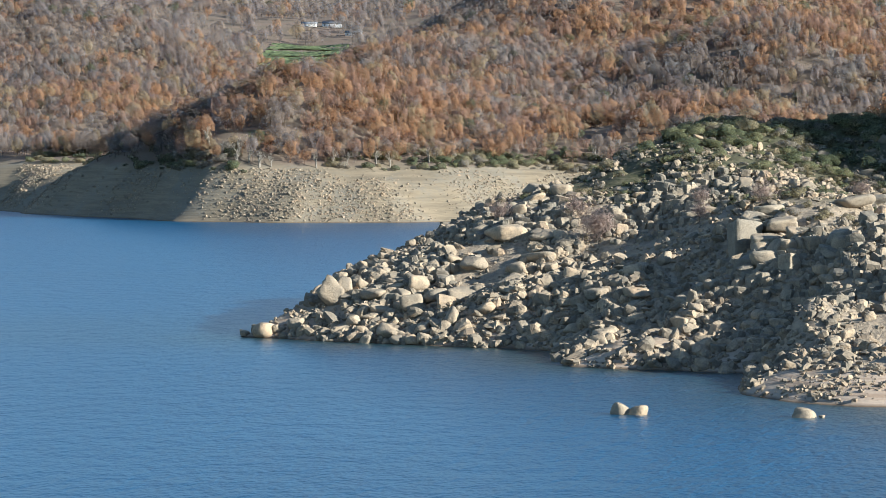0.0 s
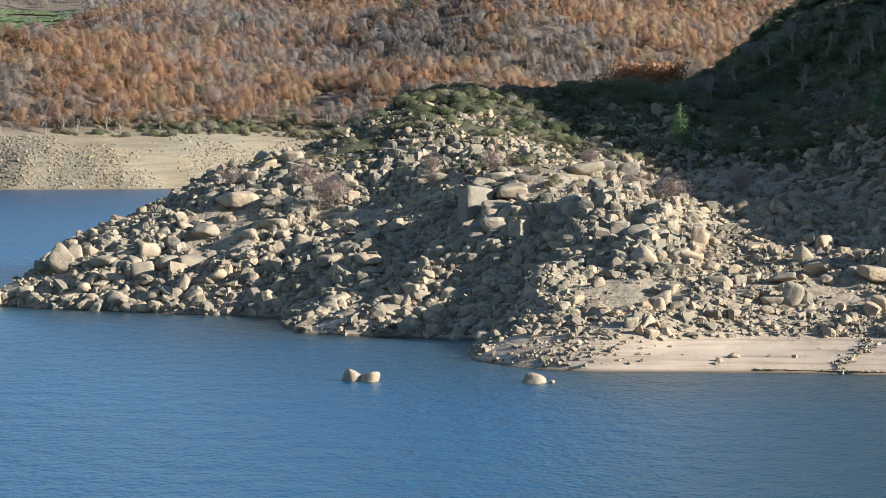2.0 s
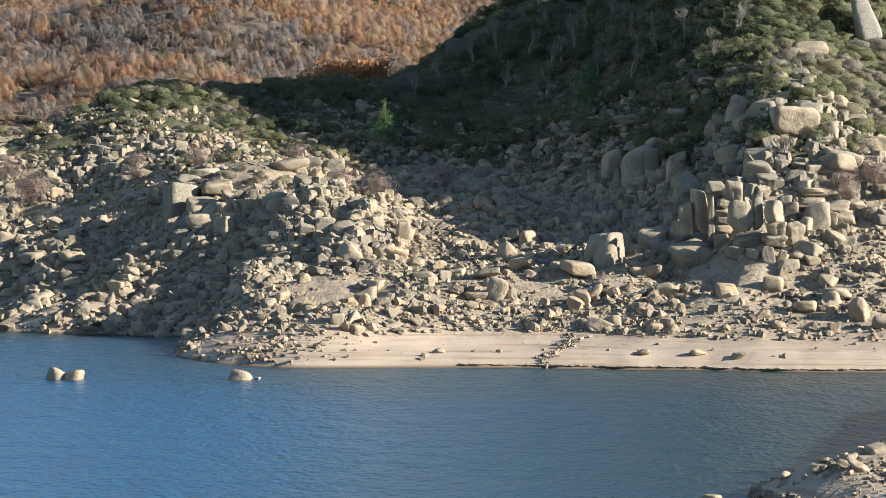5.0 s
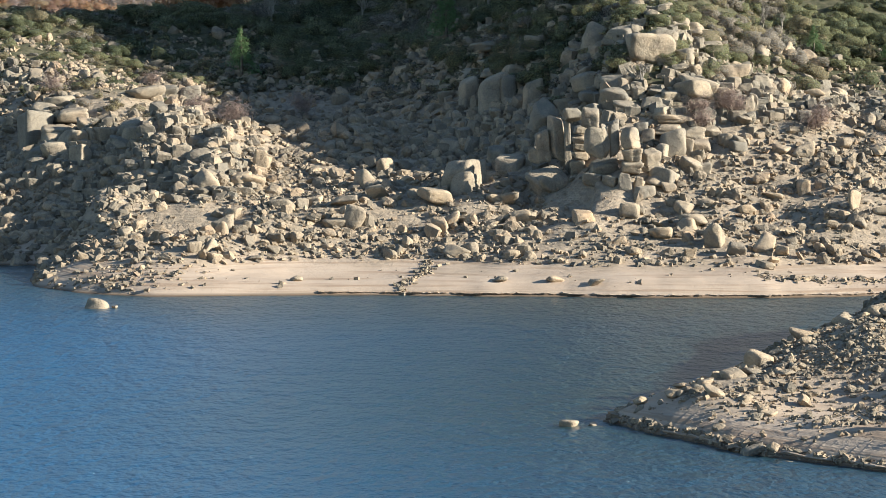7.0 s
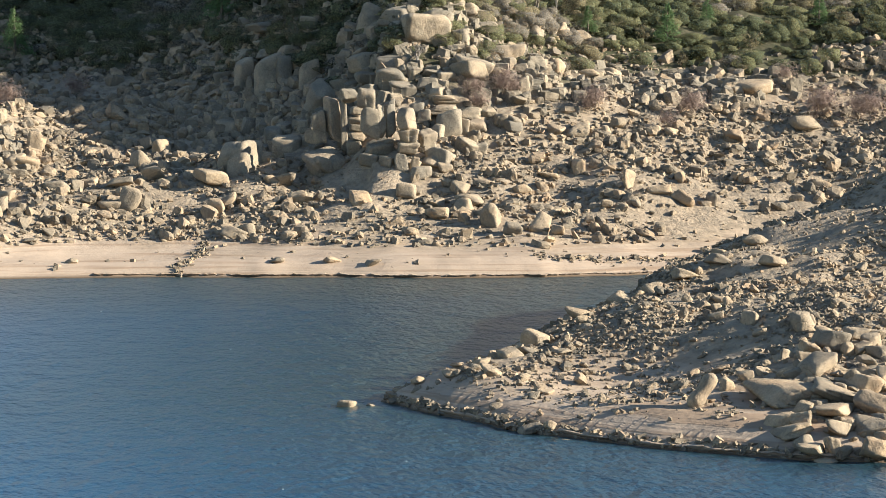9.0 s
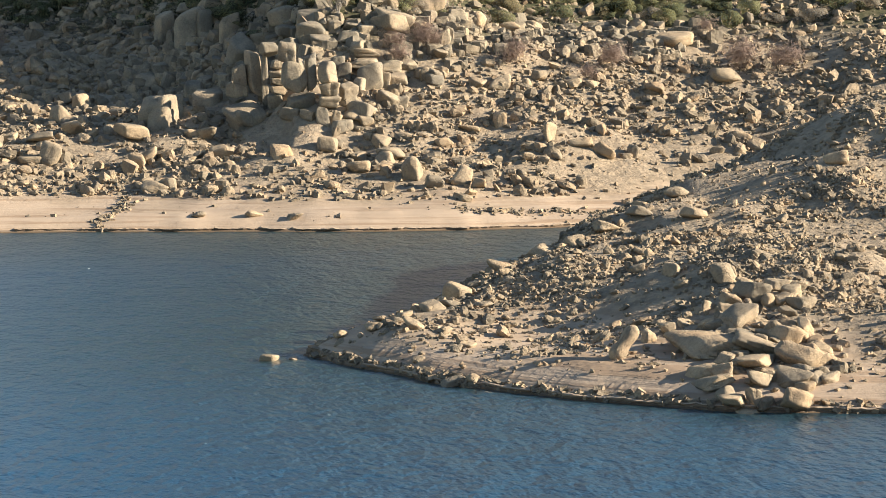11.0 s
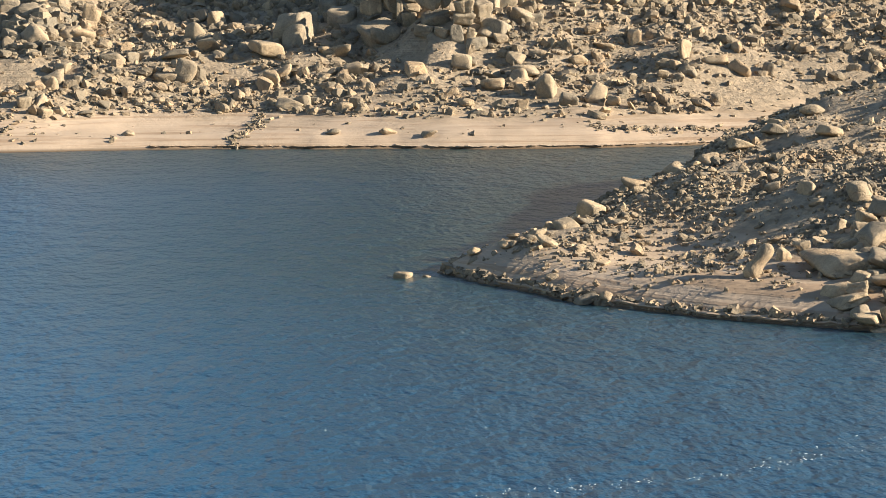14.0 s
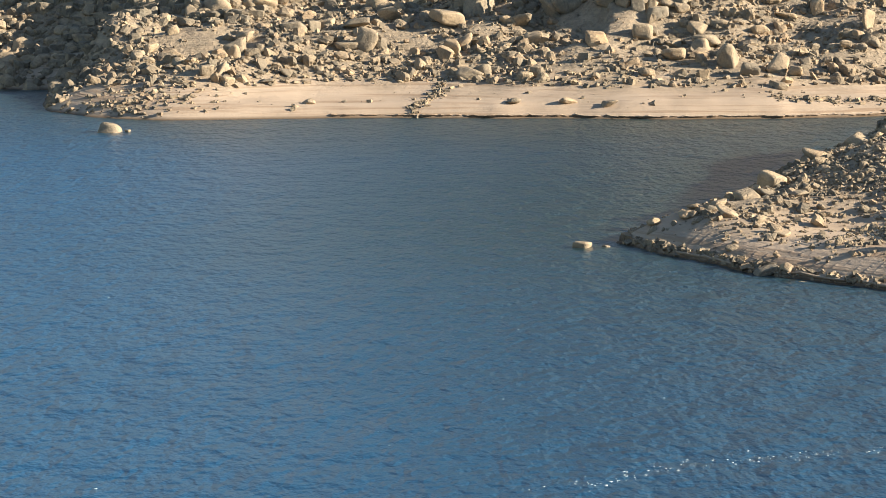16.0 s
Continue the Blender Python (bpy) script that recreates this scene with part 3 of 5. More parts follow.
rubble("slab_rubble", "broken granite slabs jumbled at the foot of the near point's outcrop", 150, (45, 62, 161, 190),
       lambda x, y, z: (z > 0.1) * np.exp(-((x - 53.5) / 3.6) ** 2 - ((y - 172 - 0.4 * (x - 53)) / 8.0) ** 2), 0.25, 0.95, 1.6, STONES, 0.3, 0.62,
       40, "pale fractured granite slab jumbled on the near point", "jumbled slabs of the near point", SLAB_MESHES, "flat_rock")
rubble("edge_stones", "wet-footed stones along the water's edge of the near point", 1700, (26, 90, 150, 250), lambda x, y, z: (z > 0.02) * (z < 0.55) * 0.9, 0.08, 0.34, 1.8)


def ground_at(x, y):
    return float(land(np.array([x]), np.array([y]))[0])


def boulder(name, x, y, wide, high, label, group, category="boulder", z=None, lean=None, meshes=BOULDER_MESHES, heading=None):
    """A boulder sunk a little into the ground at x, y, or with its middle at height z."""
    ob = new(name, meshes[rng.integers(0, len(meshes))])
    middle = ground_at(x, y) + high * 0.26 if z is None else z
    lean = rng.normal(0, 9) if lean is None else lean
    heading = rng.uniform(0, 360) if heading is None else heading
    ob.matrix_world = pose(x, y, middle, rng.normal(0, 5), lean, heading) @ Matrix.Diagonal((wide * 0.58, wide * rng.uniform(0.48, 0.6), high * 0.58, 1))
    return tagged(ob, label, category, group)


def cut_bank(x0, x1, y0, y1, label):
    """The little wave-cut step at the water's edge: a ragged dark lip, undercut at its foot."""
    xs_ = np.arange(x0, x1, 0.3)
    scan = np.arange(y0, y1, 0.15)
    gx, gy = np.meshgrid(xs_, scan, indexing="ij")
    up = land(gx, gy) > 0.10
    edge = scan[np.argmax(up, axis=1)]
    rag = 0.25 * fbm(xs_ * 7, xs_, 5, 3, 40)
    top = 0.30 + 0.14 * fbm(xs_, xs_ * 3, 1.5, 3, 41)
    rings = []
    for dy, z in ((0.25, -0.3), (0.05, 0.02), (-0.22, top), (-0.05, top + 0.05), (0.9, top + 0.02), (1.6, 0.1)):
        rings.append(np.stack([xs_, edge + dy + rag, np.broadcast_to(z, xs_.shape)], 1))
    n, k = len(xs_), len(rings)
    i = (np.arange(k - 1)[:, None] * n + np.arange(n - 1)[None]).reshape(-1)
    ob = put_mesh("cut_bank", raw_mesh("cut_bank", np.concatenate(rings), np.stack([i, i + 1, i + n + 1, i + n], 1), None, True), [GROUND])
    return tagged(ob, label, "bank", kind="structure")


cut_bank(12.0, 70.0, 276, 294, "low dark wave-cut edge of the sandy beach")
cut_bank(30.0, 74.0, 153, 196, "low dark wave-cut edge of the near point")


# boulders of the headland tip: x, y, width, height
TIP_ROCKS_A = (
    (-86.7, 378.6, 1.2, 0.7), (-83.9, 378, 2.8, 1.9), (-82.2, 377.8, 1, 1.2), (-79.5, 377.9, 1.8, 1.5), (-75.6, 381.8, 3.3, 4),
    (-74, 382.8, 2.2, 3.1), (-75.8, 387.2, 1.1, 1.7), (-75.1, 386.9, 1.2, 1.7), (-74.1, 389, 1.4, 1.4),
    (-73.3, 391.3, 1.8, 1.1), (-72.9, 392.1, 2.1, 1.1), (-71.7, 393.5, 1.7, 0.9), (-70.4, 393.1, 1.7, 0.9),
    (-68.7, 391.7, 1.5, 0.9), (-69.5, 388.8, 1.7, 1.5), (-71.9, 383.6, 1.9, 1.6), (-73.7, 385.2, 1.5, 1.1),
    (-69.5, 379.9, 3.3, 1.5), (-73.2, 381.4, 1.8, 1), (-66.7, 379, 1.9, 1.3), (-66.5, 381.2, 2.2, 1.3),
    (-63.6, 381.1, 2.7, 1.9), (-63.6, 375.7, 2.6, 2.5), (-60.9, 377.9, 3, 1.6), (-68, 376.5, 2.5, 1.5),
)
TIP_ROCKS_B = (
    (-70.1, 376.2, 1.5, 1.6), (-71.2, 374.7, 1.9, 1.5), (-75.9, 378.4, 1.6, 0.9), (-68.2, 372.5, 1.6, 1.2),
    (-69.5, 371.5, 1.2, 1.5), (-65.6, 370.7, 3.5, 1.9), (-62.2, 367.6, 1.7, 1.2), (-60.4, 367.2, 2, 1.2),
    (-59.3, 369.5, 1.4, 1.7), (-57.5, 369.6, 2.2, 2.5), (-61.1, 369.9, 1.6, 1.3), (-73.5, 372.2, 1, 0.7),
    (-64.3, 368.5, 1.9, 1), (-56.9, 377.6, 4.4, 1.9), (-55, 377.9, 1.9, 1.6), (-59.4, 386.5, 2.9, 1.5),
    (-56.9, 384.6, 3.3, 2.1), (-52.9, 369.3, 2.2, 1.6), (-57.2, 394.9, 2.1, 1.8), (-57.7, 399.3, 1.5, 1.1),
    (-62.1, 401.5, 2.4, 0.9), (-52.8, 390.3, 4.5, 2.3), (-52.2, 397.3, 2, 2.3), (-52, 412.6, 2.9, 1.8),
    (-50.1, 411.1, 1.9, 1.4),
)
TIP_ROCKS_C = (
    (-50.8, 404.4, 3.1, 1.6), (-47.5, 405.3, 3.5, 2), (-47.4, 388.2, 4.2, 1.8), (-48, 383.9, 4.5, 1.2),
    (-50.6, 381.1, 3, 1.8), (-51, 377.7, 3.2, 2.1), (-45.9, 380.2, 1.6, 1.5), (-44.1, 373.2, 2.2, 1.2),
    (-49.5, 372.4, 2.9, 0.9), (-55.9, 405.1, 1.6, 1.4), (-46.2, 397.2, 1.4, 1.2), (-51.7, 400.4, 1.1, 1.4),
    (-38.1, 391.6, 2, 1.7), (-37.5, 388.2, 1.5, 1.5), (-38.6, 401.9, 2.3, 0.9), (-35.9, 396.5, 1.7, 1.1),
    (-33.4, 392.7, 1.2, 1.4), (-34.2, 391.5, 1.7, 0.9), (-29.4, 393.5, 2, 1.2), (-29.9, 397.8, 1.8, 1.1),
    (-28.2, 397.9, 1.2, 1.1), (-32.9, 362.6, 3.5, 1.4), (-38.4, 365.4, 2.5, 1.3), (-42.2, 366.2, 2, 0.9),
    (-40.8, 382.3, 1.2, 1.3),
)
TIP_ROCKS_D = (
    (-30.2, 372.5, 1.6, 1.6), (-33, 370.6, 1.1, 1.3),
)
for x, y, wide, high in TIP_ROCKS_A + TIP_ROCKS_B + TIP_ROCKS_C + TIP_ROCKS_D:
    boulder("boulder", x, y, wide, high, "sunlit pale granite boulder on the headland tip", "boulders of the headland tip", "boulder")
# boulders of the rocky rib: x, y, width, height
RIB_ROCKS_A = (
    (-26.3, 350.7, 1.8, 1.6), (-24.5, 348.5, 2, 1.1), (-26.4, 346.7, 2.3, 1.3), (-24.5, 365.4, 2.2, 1.2),
    (-17.7, 375.8, 1.9, 1.5), (-15.3, 368.5, 2.9, 1.1), (-17.6, 361.9, 2.5, 1.7), (-14.4, 356.8, 3.2, 1.9),
    (-12.4, 356.3, 1.8, 1.8), (-16.1, 356, 2.5, 1.4), (-19, 357.9, 2.1, 1.4), (-13.5, 351.1, 1.8, 2.3),
    (-7.5, 355.7, 2.8, 2.3), (-9.1, 352.5, 1.8, 1.5), (-6.5, 376.8, 3.6, 1.7), (-2.8, 360.1, 2.1, 1.7),
    (-3, 378.5, 1.9, 1.7), (-9.8, 349.1, 1.7, 1.3), (-8.4, 348.5, 2, 0.9), (-8.7, 346.5, 2.5, 1.1), (-1.9, 343.4, 2, 2.1),
    (0.4, 339.3, 2.9, 1.6), (-5, 339.7, 1.3, 1.2), (-6.6, 334.6, 1.7, 1.6), (-11.5, 345.1, 1.7, 1.3),
)
RIB_ROCKS_B = (
    (-9.3, 344.4, 1.8, 1), (-10.6, 345.9, 1.3, 1.3), (0.9, 330.9, 3.1, 2.2), (-17.1, 345.9, 1.6, 1.2), (-14.5, 342.6, 2.4, 1.3),
    (-21.5, 343.8, 2, 1.7), (-19.5, 332.6, 1.3, 1.5), (-0.3, 301.9, 1.5, 1.4), (4, 320, 1.6, 1.4), (2.6, 308.3, 1.7, 1.6),
    (-6.4, 318.2, 1.5, 1), (-7.6, 316.9, 1.2, 0.9), (-23.3, 354.4, 1.8, 1.5), (-24.8, 394.6, 1.7, 1.4),
)
for x, y, wide, high in RIB_ROCKS_A + RIB_ROCKS_B:
    boulder("boulder", x, y, wide, high, "rounded granite boulder tumbled on the rocky rib", "boulders of the rocky rib", "boulder")
# boulders above the beach: x, y, width, height
BEACH_ROCKS_A = (
    (7.7, 340.8, 2.1, 2.9), (5, 333.6, 1.9, 1.9), (6.1, 334.4, 3.2, 1.3), (-7.5, 354.4, 2.7, 2.5), (16, 350.7, 1.9, 1.5),
    (17.4, 350.5, 1.2, 1.1), (19, 332, 2.2, 2.7), (20.1, 324.1, 2.3, 1.8), (20.5, 342.3, 1.9, 1.3), (21.8, 338.7, 1.8, 2.2),
    (9.4, 322.9, 2.5, 1.2), (11.7, 323.9, 1.5, 1.5), (17.1, 316.4, 2.2, 2.5), (14.8, 316.5, 2.2, 1.2),
    (2.8, 317.1, 2.1, 2.1), (-3.2, 306, 1.3, 0.9), (-7.6, 314.9, 1.5, 1.1), (0.5, 300.1, 1.2, 1.2), (1.7, 300.3, 1.5, 1),
    (8, 305.3, 1.3, 0.8), (5.9, 302.3, 1.4, 0.5), (13.8, 307.9, 1.1, 0.6), (10, 292.8, 1.1, 0.5), (14.9, 306.5, 1, 0.6),
    (3.9, 320.6, 1.6, 0.9),
)
BEACH_ROCKS_B = (
    (16.2, 321.5, 3.1, 1.1), (25.9, 347.2, 0.9, 1.3), (28.4, 349.1, 1.3, 1.8), (28.4, 344.8, 1.3, 1.1), (30.6, 346.9, 2.9, 1.7),
    (29.9, 342.9, 0.9, 0.7), (26.4, 336.3, 1.4, 1.6), (29.5, 323.4, 3.1, 2.8), (26.5, 321.6, 3.1, 1.6),
    (34, 319.1, 2.2, 2.1), (34.9, 313.2, 1.8, 1.5), (27.4, 313.9, 1.6, 2.1), (27.2, 303.4, 2.6, 1.2),
    (30.2, 289.4, 1.4, 0.6), (35.5, 288.8, 1.5, 0.6), (39.5, 286.7, 1.3, 0.7), (35.4, 313.4, 1.8, 1.2),
    (26.3, 313.2, 1.8, 1.6), (38.6, 321, 3.1, 2.1), (46.3, 309.9, 2, 1.5), (48.7, 303.6, 2.6, 1.3), (41.3, 308.9, 2.2, 1.4),
)
for x, y, wide, high in BEACH_ROCKS_A + BEACH_ROCKS_B:
    boulder("boulder", x, y, wide, high, "buff granite boulder lying above the sandy beach", "boulders above the beach", "boulder")
# boulders below the tor: x, y, width, height
TOR_ROCKS_A = (
    (51.2, 315.5, 1.9, 0.9), (48.1, 315.3, 1.1, 1.4), (50, 315.9, 2.1, 1.2), (53.7, 300.4, 1.9, 2.6),
    (55.4, 297, 1.8, 1.6), (58.6, 298.2, 2.1, 2), (60.1, 296.9, 1.5, 1.1), (52.4, 311, 1.8, 1.2), (52.7, 307.4, 2.7, 1.2),
    (51.1, 301.7, 0.9, 1.3), (70.1, 308.1, 1.5, 2.2), (73.3, 307, 2.2, 1.3), (76, 306.3, 2.4, 1.5), (79.2, 306.8, 1.3, 1.6),
    (66.3, 315.4, 1.5, 1.7), (72.8, 317.4, 1.1, 1.1), (59, 310.1, 1.8, 1), (68.6, 305.5, 1.1, 1.2), (69.9, 304.4, 1.8, 0.8),
    (62.6, 314.3, 1.9, 0.7), (71.3, 323.7, 1, 0.9), (73.1, 325.9, 1.6, 1.2), (68, 323.4, 2.2, 1.5), (65.5, 323.7, 1.8, 1.5),
    (60.9, 325.1, 1.8, 1.2),
)
TOR_ROCKS_B = (
    (59.6, 325.3, 1.3, 1.4), (62.1, 328.3, 2.2, 1.2), (63.9, 332.3, 1.2, 2), (68.4, 338.3, 2.4, 2), (72.2, 340.3, 2.4, 1.1),
    (76, 343.4, 2, 1.4), (80.7, 344.1, 1.4, 1.2), (80, 335.5, 1.3, 1.2), (56.8, 331.8, 3.3, 2.2), (62.9, 338.2, 1.6, 1.6),
    (69.3, 346.4, 1.4, 1.2), (71.6, 352.5, 2.1, 2.1), (67.7, 347.2, 2.7, 1.6), (86, 341.5, 1, 1.6), (92, 338.1, 4.1, 1.8),
    (95.5, 327.3, 3.3, 1.6), (86.2, 323.9, 2.6, 1.2),
)
for x, y, wide, high in TOR_ROCKS_A + TOR_ROCKS_B:
    boulder("boulder", x, y, wide, high, "blocky buff granite boulder below the tor", "boulders below the tor", "boulder")
# blocks of the outcrop: x, y, z, width, height
SLAB_ROCKS = (
    (-19.5, 366.9, 13.5, 4, 4.7), (-18.8, 372.9, 15.6, 2.9, 2.9), (-17.1, 375.4, 16.8, 3.7, 1.9),
    (-15.4, 367.3, 15.6, 3.6, 1.7), (-17.3, 363.4, 13.3, 3.1, 2.1), (-14.5, 357, 13, 3.2, 2.1),
    (-16.3, 355.9, 11.5, 4.1, 2.1), (-13.7, 351.6, 11.1, 2, 2.7), (-19.1, 357.8, 10.8, 2.8, 2.8),
    (-8.1, 356.2, 14, 3.2, 2.8), (-8.8, 353.5, 12.5, 2.7, 2), (-1.7, 343.7, 11.6, 2, 2), (-6.4, 380.2, 17.9, 3.7, 1.7),
    (-3.9, 387.3, 17.8, 3, 2), (-0.9, 389.3, 17.7, 2.7, 2.3), (-13.1, 361.8, 14.4, 2.5, 2.1), (-10.8, 356.1, 13.3, 2.8, 2.1),
)
for x, y, z, wide, high in SLAB_ROCKS:
    boulder("outcrop_block", x, y, wide, high, "grey granite block of the jointed outcrop", "blocks of the outcrop", "rock", z, rng.normal(0, 4), BLOCK_MESHES, rng.normal(0, 18))
# blocks of the tor: x, y, z, width, height
BLOCK_ROCKS_A = (
    (47.7, 345.8, 24.7, 3.3, 4.5), (49.6, 353.1, 26.9, 1.5, 1.2), (50.1, 342.2, 25.8, 3.4, 2.2), (52.4, 337, 24, 5.1, 3.7),
    (54.2, 339.1, 25.1, 3.3, 2.3), (57, 343.6, 26.6, 2.4, 1.2), (59.8, 344.7, 25.7, 3.8, 1.4), (60.5, 342.8, 24.3, 3.1, 1.7),
    (56.3, 337.1, 23.2, 2.4, 1.9), (62.4, 338, 21.3, 3.1, 1.9), (57.3, 332.5, 19.7, 3.3, 2.2), (65.6, 336.4, 20, 2.1, 1.9),
    (62.9, 331.2, 17.5, 1.5, 2.3), (45.8, 338, 20.2, 4.1, 2.3), (47.9, 333.7, 20.3, 2.7, 1.8), (46.2, 340.5, 21.3, 2.7, 1.1),
    (47.9, 332, 18.9, 3.3, 1.8), (45.4, 335, 18.6, 2.4, 1.4), (48.8, 330.2, 17.6, 2.7, 1.4), (51.8, 330.6, 18, 2.3, 1.4),
)
BLOCK_ROCKS_B = (
    (52.7, 332, 19.2, 2.4, 1.1), (53.9, 330.8, 18.7, 2, 1.3), (37.6, 371.7, 24.1, 4.1, 1.7), (41.6, 359.6, 24.4, 2, 2.4),
    (37.3, 365.1, 22.1, 3.6, 1.1), (36.6, 360.9, 21.1, 3.2, 1.1), (33.3, 358.7, 18.3, 2.3, 3.9), (35.6, 351.6, 17.9, 3.5, 5.6),
    (39.9, 346.4, 18.2, 2.4, 4.1), (40.4, 337.8, 15.9, 3.3, 4.1), (34.7, 369.4, 20.5, 2.5, 1.7),
    (38.9, 357.1, 21.2, 2.5, 1.6), (37.6, 350.6, 18.5, 2.1, 4.2), (31, 363.6, 17.8, 1.8, 1.8), (39.6, 352.9, 20.3, 2.1, 1.7),
    (45.2, 331.4, 16.4, 2.2, 3), (44.6, 323.5, 13.8, 2.5, 3.2), (46.5, 323.8, 14.6, 1.1, 3.2), (52.9, 326.6, 15.2, 3, 1.1),
    (53.3, 328.1, 16.2, 3, 1),
)
BLOCK_ROCKS_C = (
    (52.6, 328.3, 16.8, 1.7, 1.6), (53.1, 324.1, 13.4, 2.9, 3.1), (56.1, 326.8, 14.7, 2.3, 1.4), (58.1, 327.2, 14.8, 2, 1.4),
    (51.9, 322.7, 12.7, 1.4, 1.7), (54.7, 324.3, 13.1, 1.5, 2.2), (56.6, 325.1, 13.2, 2, 1.5), (59.6, 325.9, 14, 2, 1.5),
    (60.8, 324.6, 13.4, 2, 1.4), (49.9, 319.1, 11.8, 1.8, 2.5), (50.5, 325.5, 14.3, 1.5, 1.8), (49.8, 326.3, 15.1, 1.6, 1.6),
    (38.8, 321.5, 9.1, 3.8, 2.8), (38.9, 330.9, 12.6, 1.5, 3.6), (38.2, 330.2, 11.8, 1.2, 2.3),
    (44.5, 319, 11.3, 2.9, 1.5), (46.5, 315.1, 9.7, 1.4, 1.9), (43.2, 317.5, 9.9, 1.9, 1.4), (51, 316.7, 10.2, 2.9, 2.1),
    (54.9, 320.5, 11.3, 2.6, 1.8),
)
BLOCK_ROCKS_D = (
    (56.1, 320, 10.7, 1.4, 1.8), (48.4, 314.3, 8.7, 2.2, 1.4), (45.1, 316.1, 9.8, 1.6, 1.1), (29.9, 325.4, 9.6, 4.2, 4.2),
    (34.6, 335.4, 11.6, 2, 2.5), (35.7, 330.7, 11, 3, 2.2), (42.7, 338.2, 17.4, 2, 1.6), (40.9, 332.3, 14.2, 2, 3),
)
for x, y, z, wide, high in BLOCK_ROCKS_A + BLOCK_ROCKS_B + BLOCK_ROCKS_C + BLOCK_ROCKS_D:
    boulder("tor_block", x, y, wide, high, "jointed grey granite block of the weathered tor", "blocks of the tor", "rock", z, rng.normal(0, 4), BLOCK_MESHES, rng.normal(0, 18))
# rock slabs of the hill: x, y, width, height
HILLSLAB_ROCKS = (
    (58.5, 366.3, 4.5, 1.8, 3),
)
for x, y, wide, high, lean in HILLSLAB_ROCKS:
    boulder("flat_rock", x, y, wide, high, "flat pale granite slab in the hill scrub", "rock slabs of the hill", "rock", None, lean, BLOCK_MESHES, rng.normal(0, 12))
# boulders in the scrub: x, y, width, height
HILL_ROCKS = (
    (79.6, 383, 2.7, 2), (76.2, 385.2, 2, 0.8), (45.6, 363.5, 2.1, 1.3), (58.6, 344, 2.7, 1.4), (60.8, 344.9, 2, 1.6),
)
for x, y, wide, high in HILL_ROCKS:
    boulder("hill_boulder", x, y, wide, high, "large pale granite boulder standing in the hill scrub", "boulders in the scrub", "boulder")
# pillars of the tor: x, y, z, width, height
PILLAR_ROCKS = (
    (41.7, 322.9, 16.9, 1.9, 1.4), (42.3, 320.8, 15.3, 1.4, 1), (42.3, 320.9, 14.2, 1.4, 0.9), (42.3, 320.9, 13.3, 1.4, 0.8),
    (42.3, 321, 12.4, 1.4, 1), (42.2, 321.4, 11.2, 1.5, 1.5), (41.3, 323.4, 13.5, 0.8, 6.1), (40.2, 324.4, 14.1, 1.4, 4.8),
    (38.6, 324.6, 13.3, 1.4, 3.3), (37.6, 324.7, 12.2, 1, 1.5), (43.5, 317.8, 13.9, 1.8, 3.1), (43, 318, 16.6, 1.9, 2.3),
    (44.6, 317.6, 14.2, 0.9, 3.3), (45.7, 317.7, 14.2, 1, 3.3), (47.4, 316.8, 14.5, 1.9, 2.3), (47.5, 316.8, 12.6, 2, 1.4),
    (47.5, 316.8, 11.3, 2.1, 1.4),
)
for x, y, z, wide, high in PILLAR_ROCKS:
    boulder("tor_block", x, y, wide, high, "stacked granite block in a pillar of the tor", "pillars of the tor", "rock", z, rng.normal(0, 2), BLOCK_MESHES, rng.normal(0, 14))
# boulders of the near point: x, y, width, height
NEAR_ROCKS_A = (
    (38.3, 197.2, 1.7, 1.3), (37.6, 194.8, 1.4, 0.5), (39.4, 193.4, 1.4, 0.4), (29.6, 192.7, 0.8, 0.5),
    (29.3, 191.4, 0.6, 0.4), (32.3, 192.4, 0.8, 0.3), (36.6, 184.3, 0.9, 0.4), (34.2, 177.4, 1.4, 0.6),
    (35.4, 176.4, 0.9, 0.6), (35.9, 174.2, 0.6, 0.3), (46.8, 177.2, 0.7, 0.9), (48.2, 177.9, 0.9, 0.9),
    (51.7, 198.3, 0.8, 0.6), (50.3, 193.5, 0.9, 0.7), (54.4, 185.8, 1.5, 1.5), (55.4, 184.7, 1, 0.7), (55.6, 180.4, 0.9, 1),
    (56.4, 180.4, 0.4, 0.7), (57.6, 181.9, 1.3, 1), (54, 173.9, 1.6, 1.2), (55.3, 172.9, 1.1, 1.1), (50.5, 165.7, 1.7, 0.8),
    (48.3, 164.7, 1, 0.8), (49.7, 163.7, 0.8, 1.2), (49, 163.1, 1.3, 0.3),
)
NEAR_ROCKS_B = (
    (42.8, 202.4, 2, 0.9), (47.6, 210.7, 1.7, 0.8), (50.2, 210.9, 1.7, 0.8), (34, 189.3, 1.3, 0.7), (36.2, 194, 1.4, 0.8),
    (31.6, 191.2, 1.1, 0.5), (53.1, 213.9, 1.7, 0.8), (56, 215, 1.7, 0.8), (33.7, 191.9, 0.9, 0.5), (61, 222.1, 1.8, 0.9),
    (59.2, 210.8, 1.7, 0.8), (51.9, 190.2, 1.1, 0.9), (54.7, 186.3, 1.1, 0.9), (72.2, 217, 1.6, 1.3),
)
for x, y, wide, high in NEAR_ROCKS_A + NEAR_ROCKS_B:
    boulder("boulder", x, y, wide, high, "grey broken granite boulder on the near point", "boulders of the near point", "boulder")
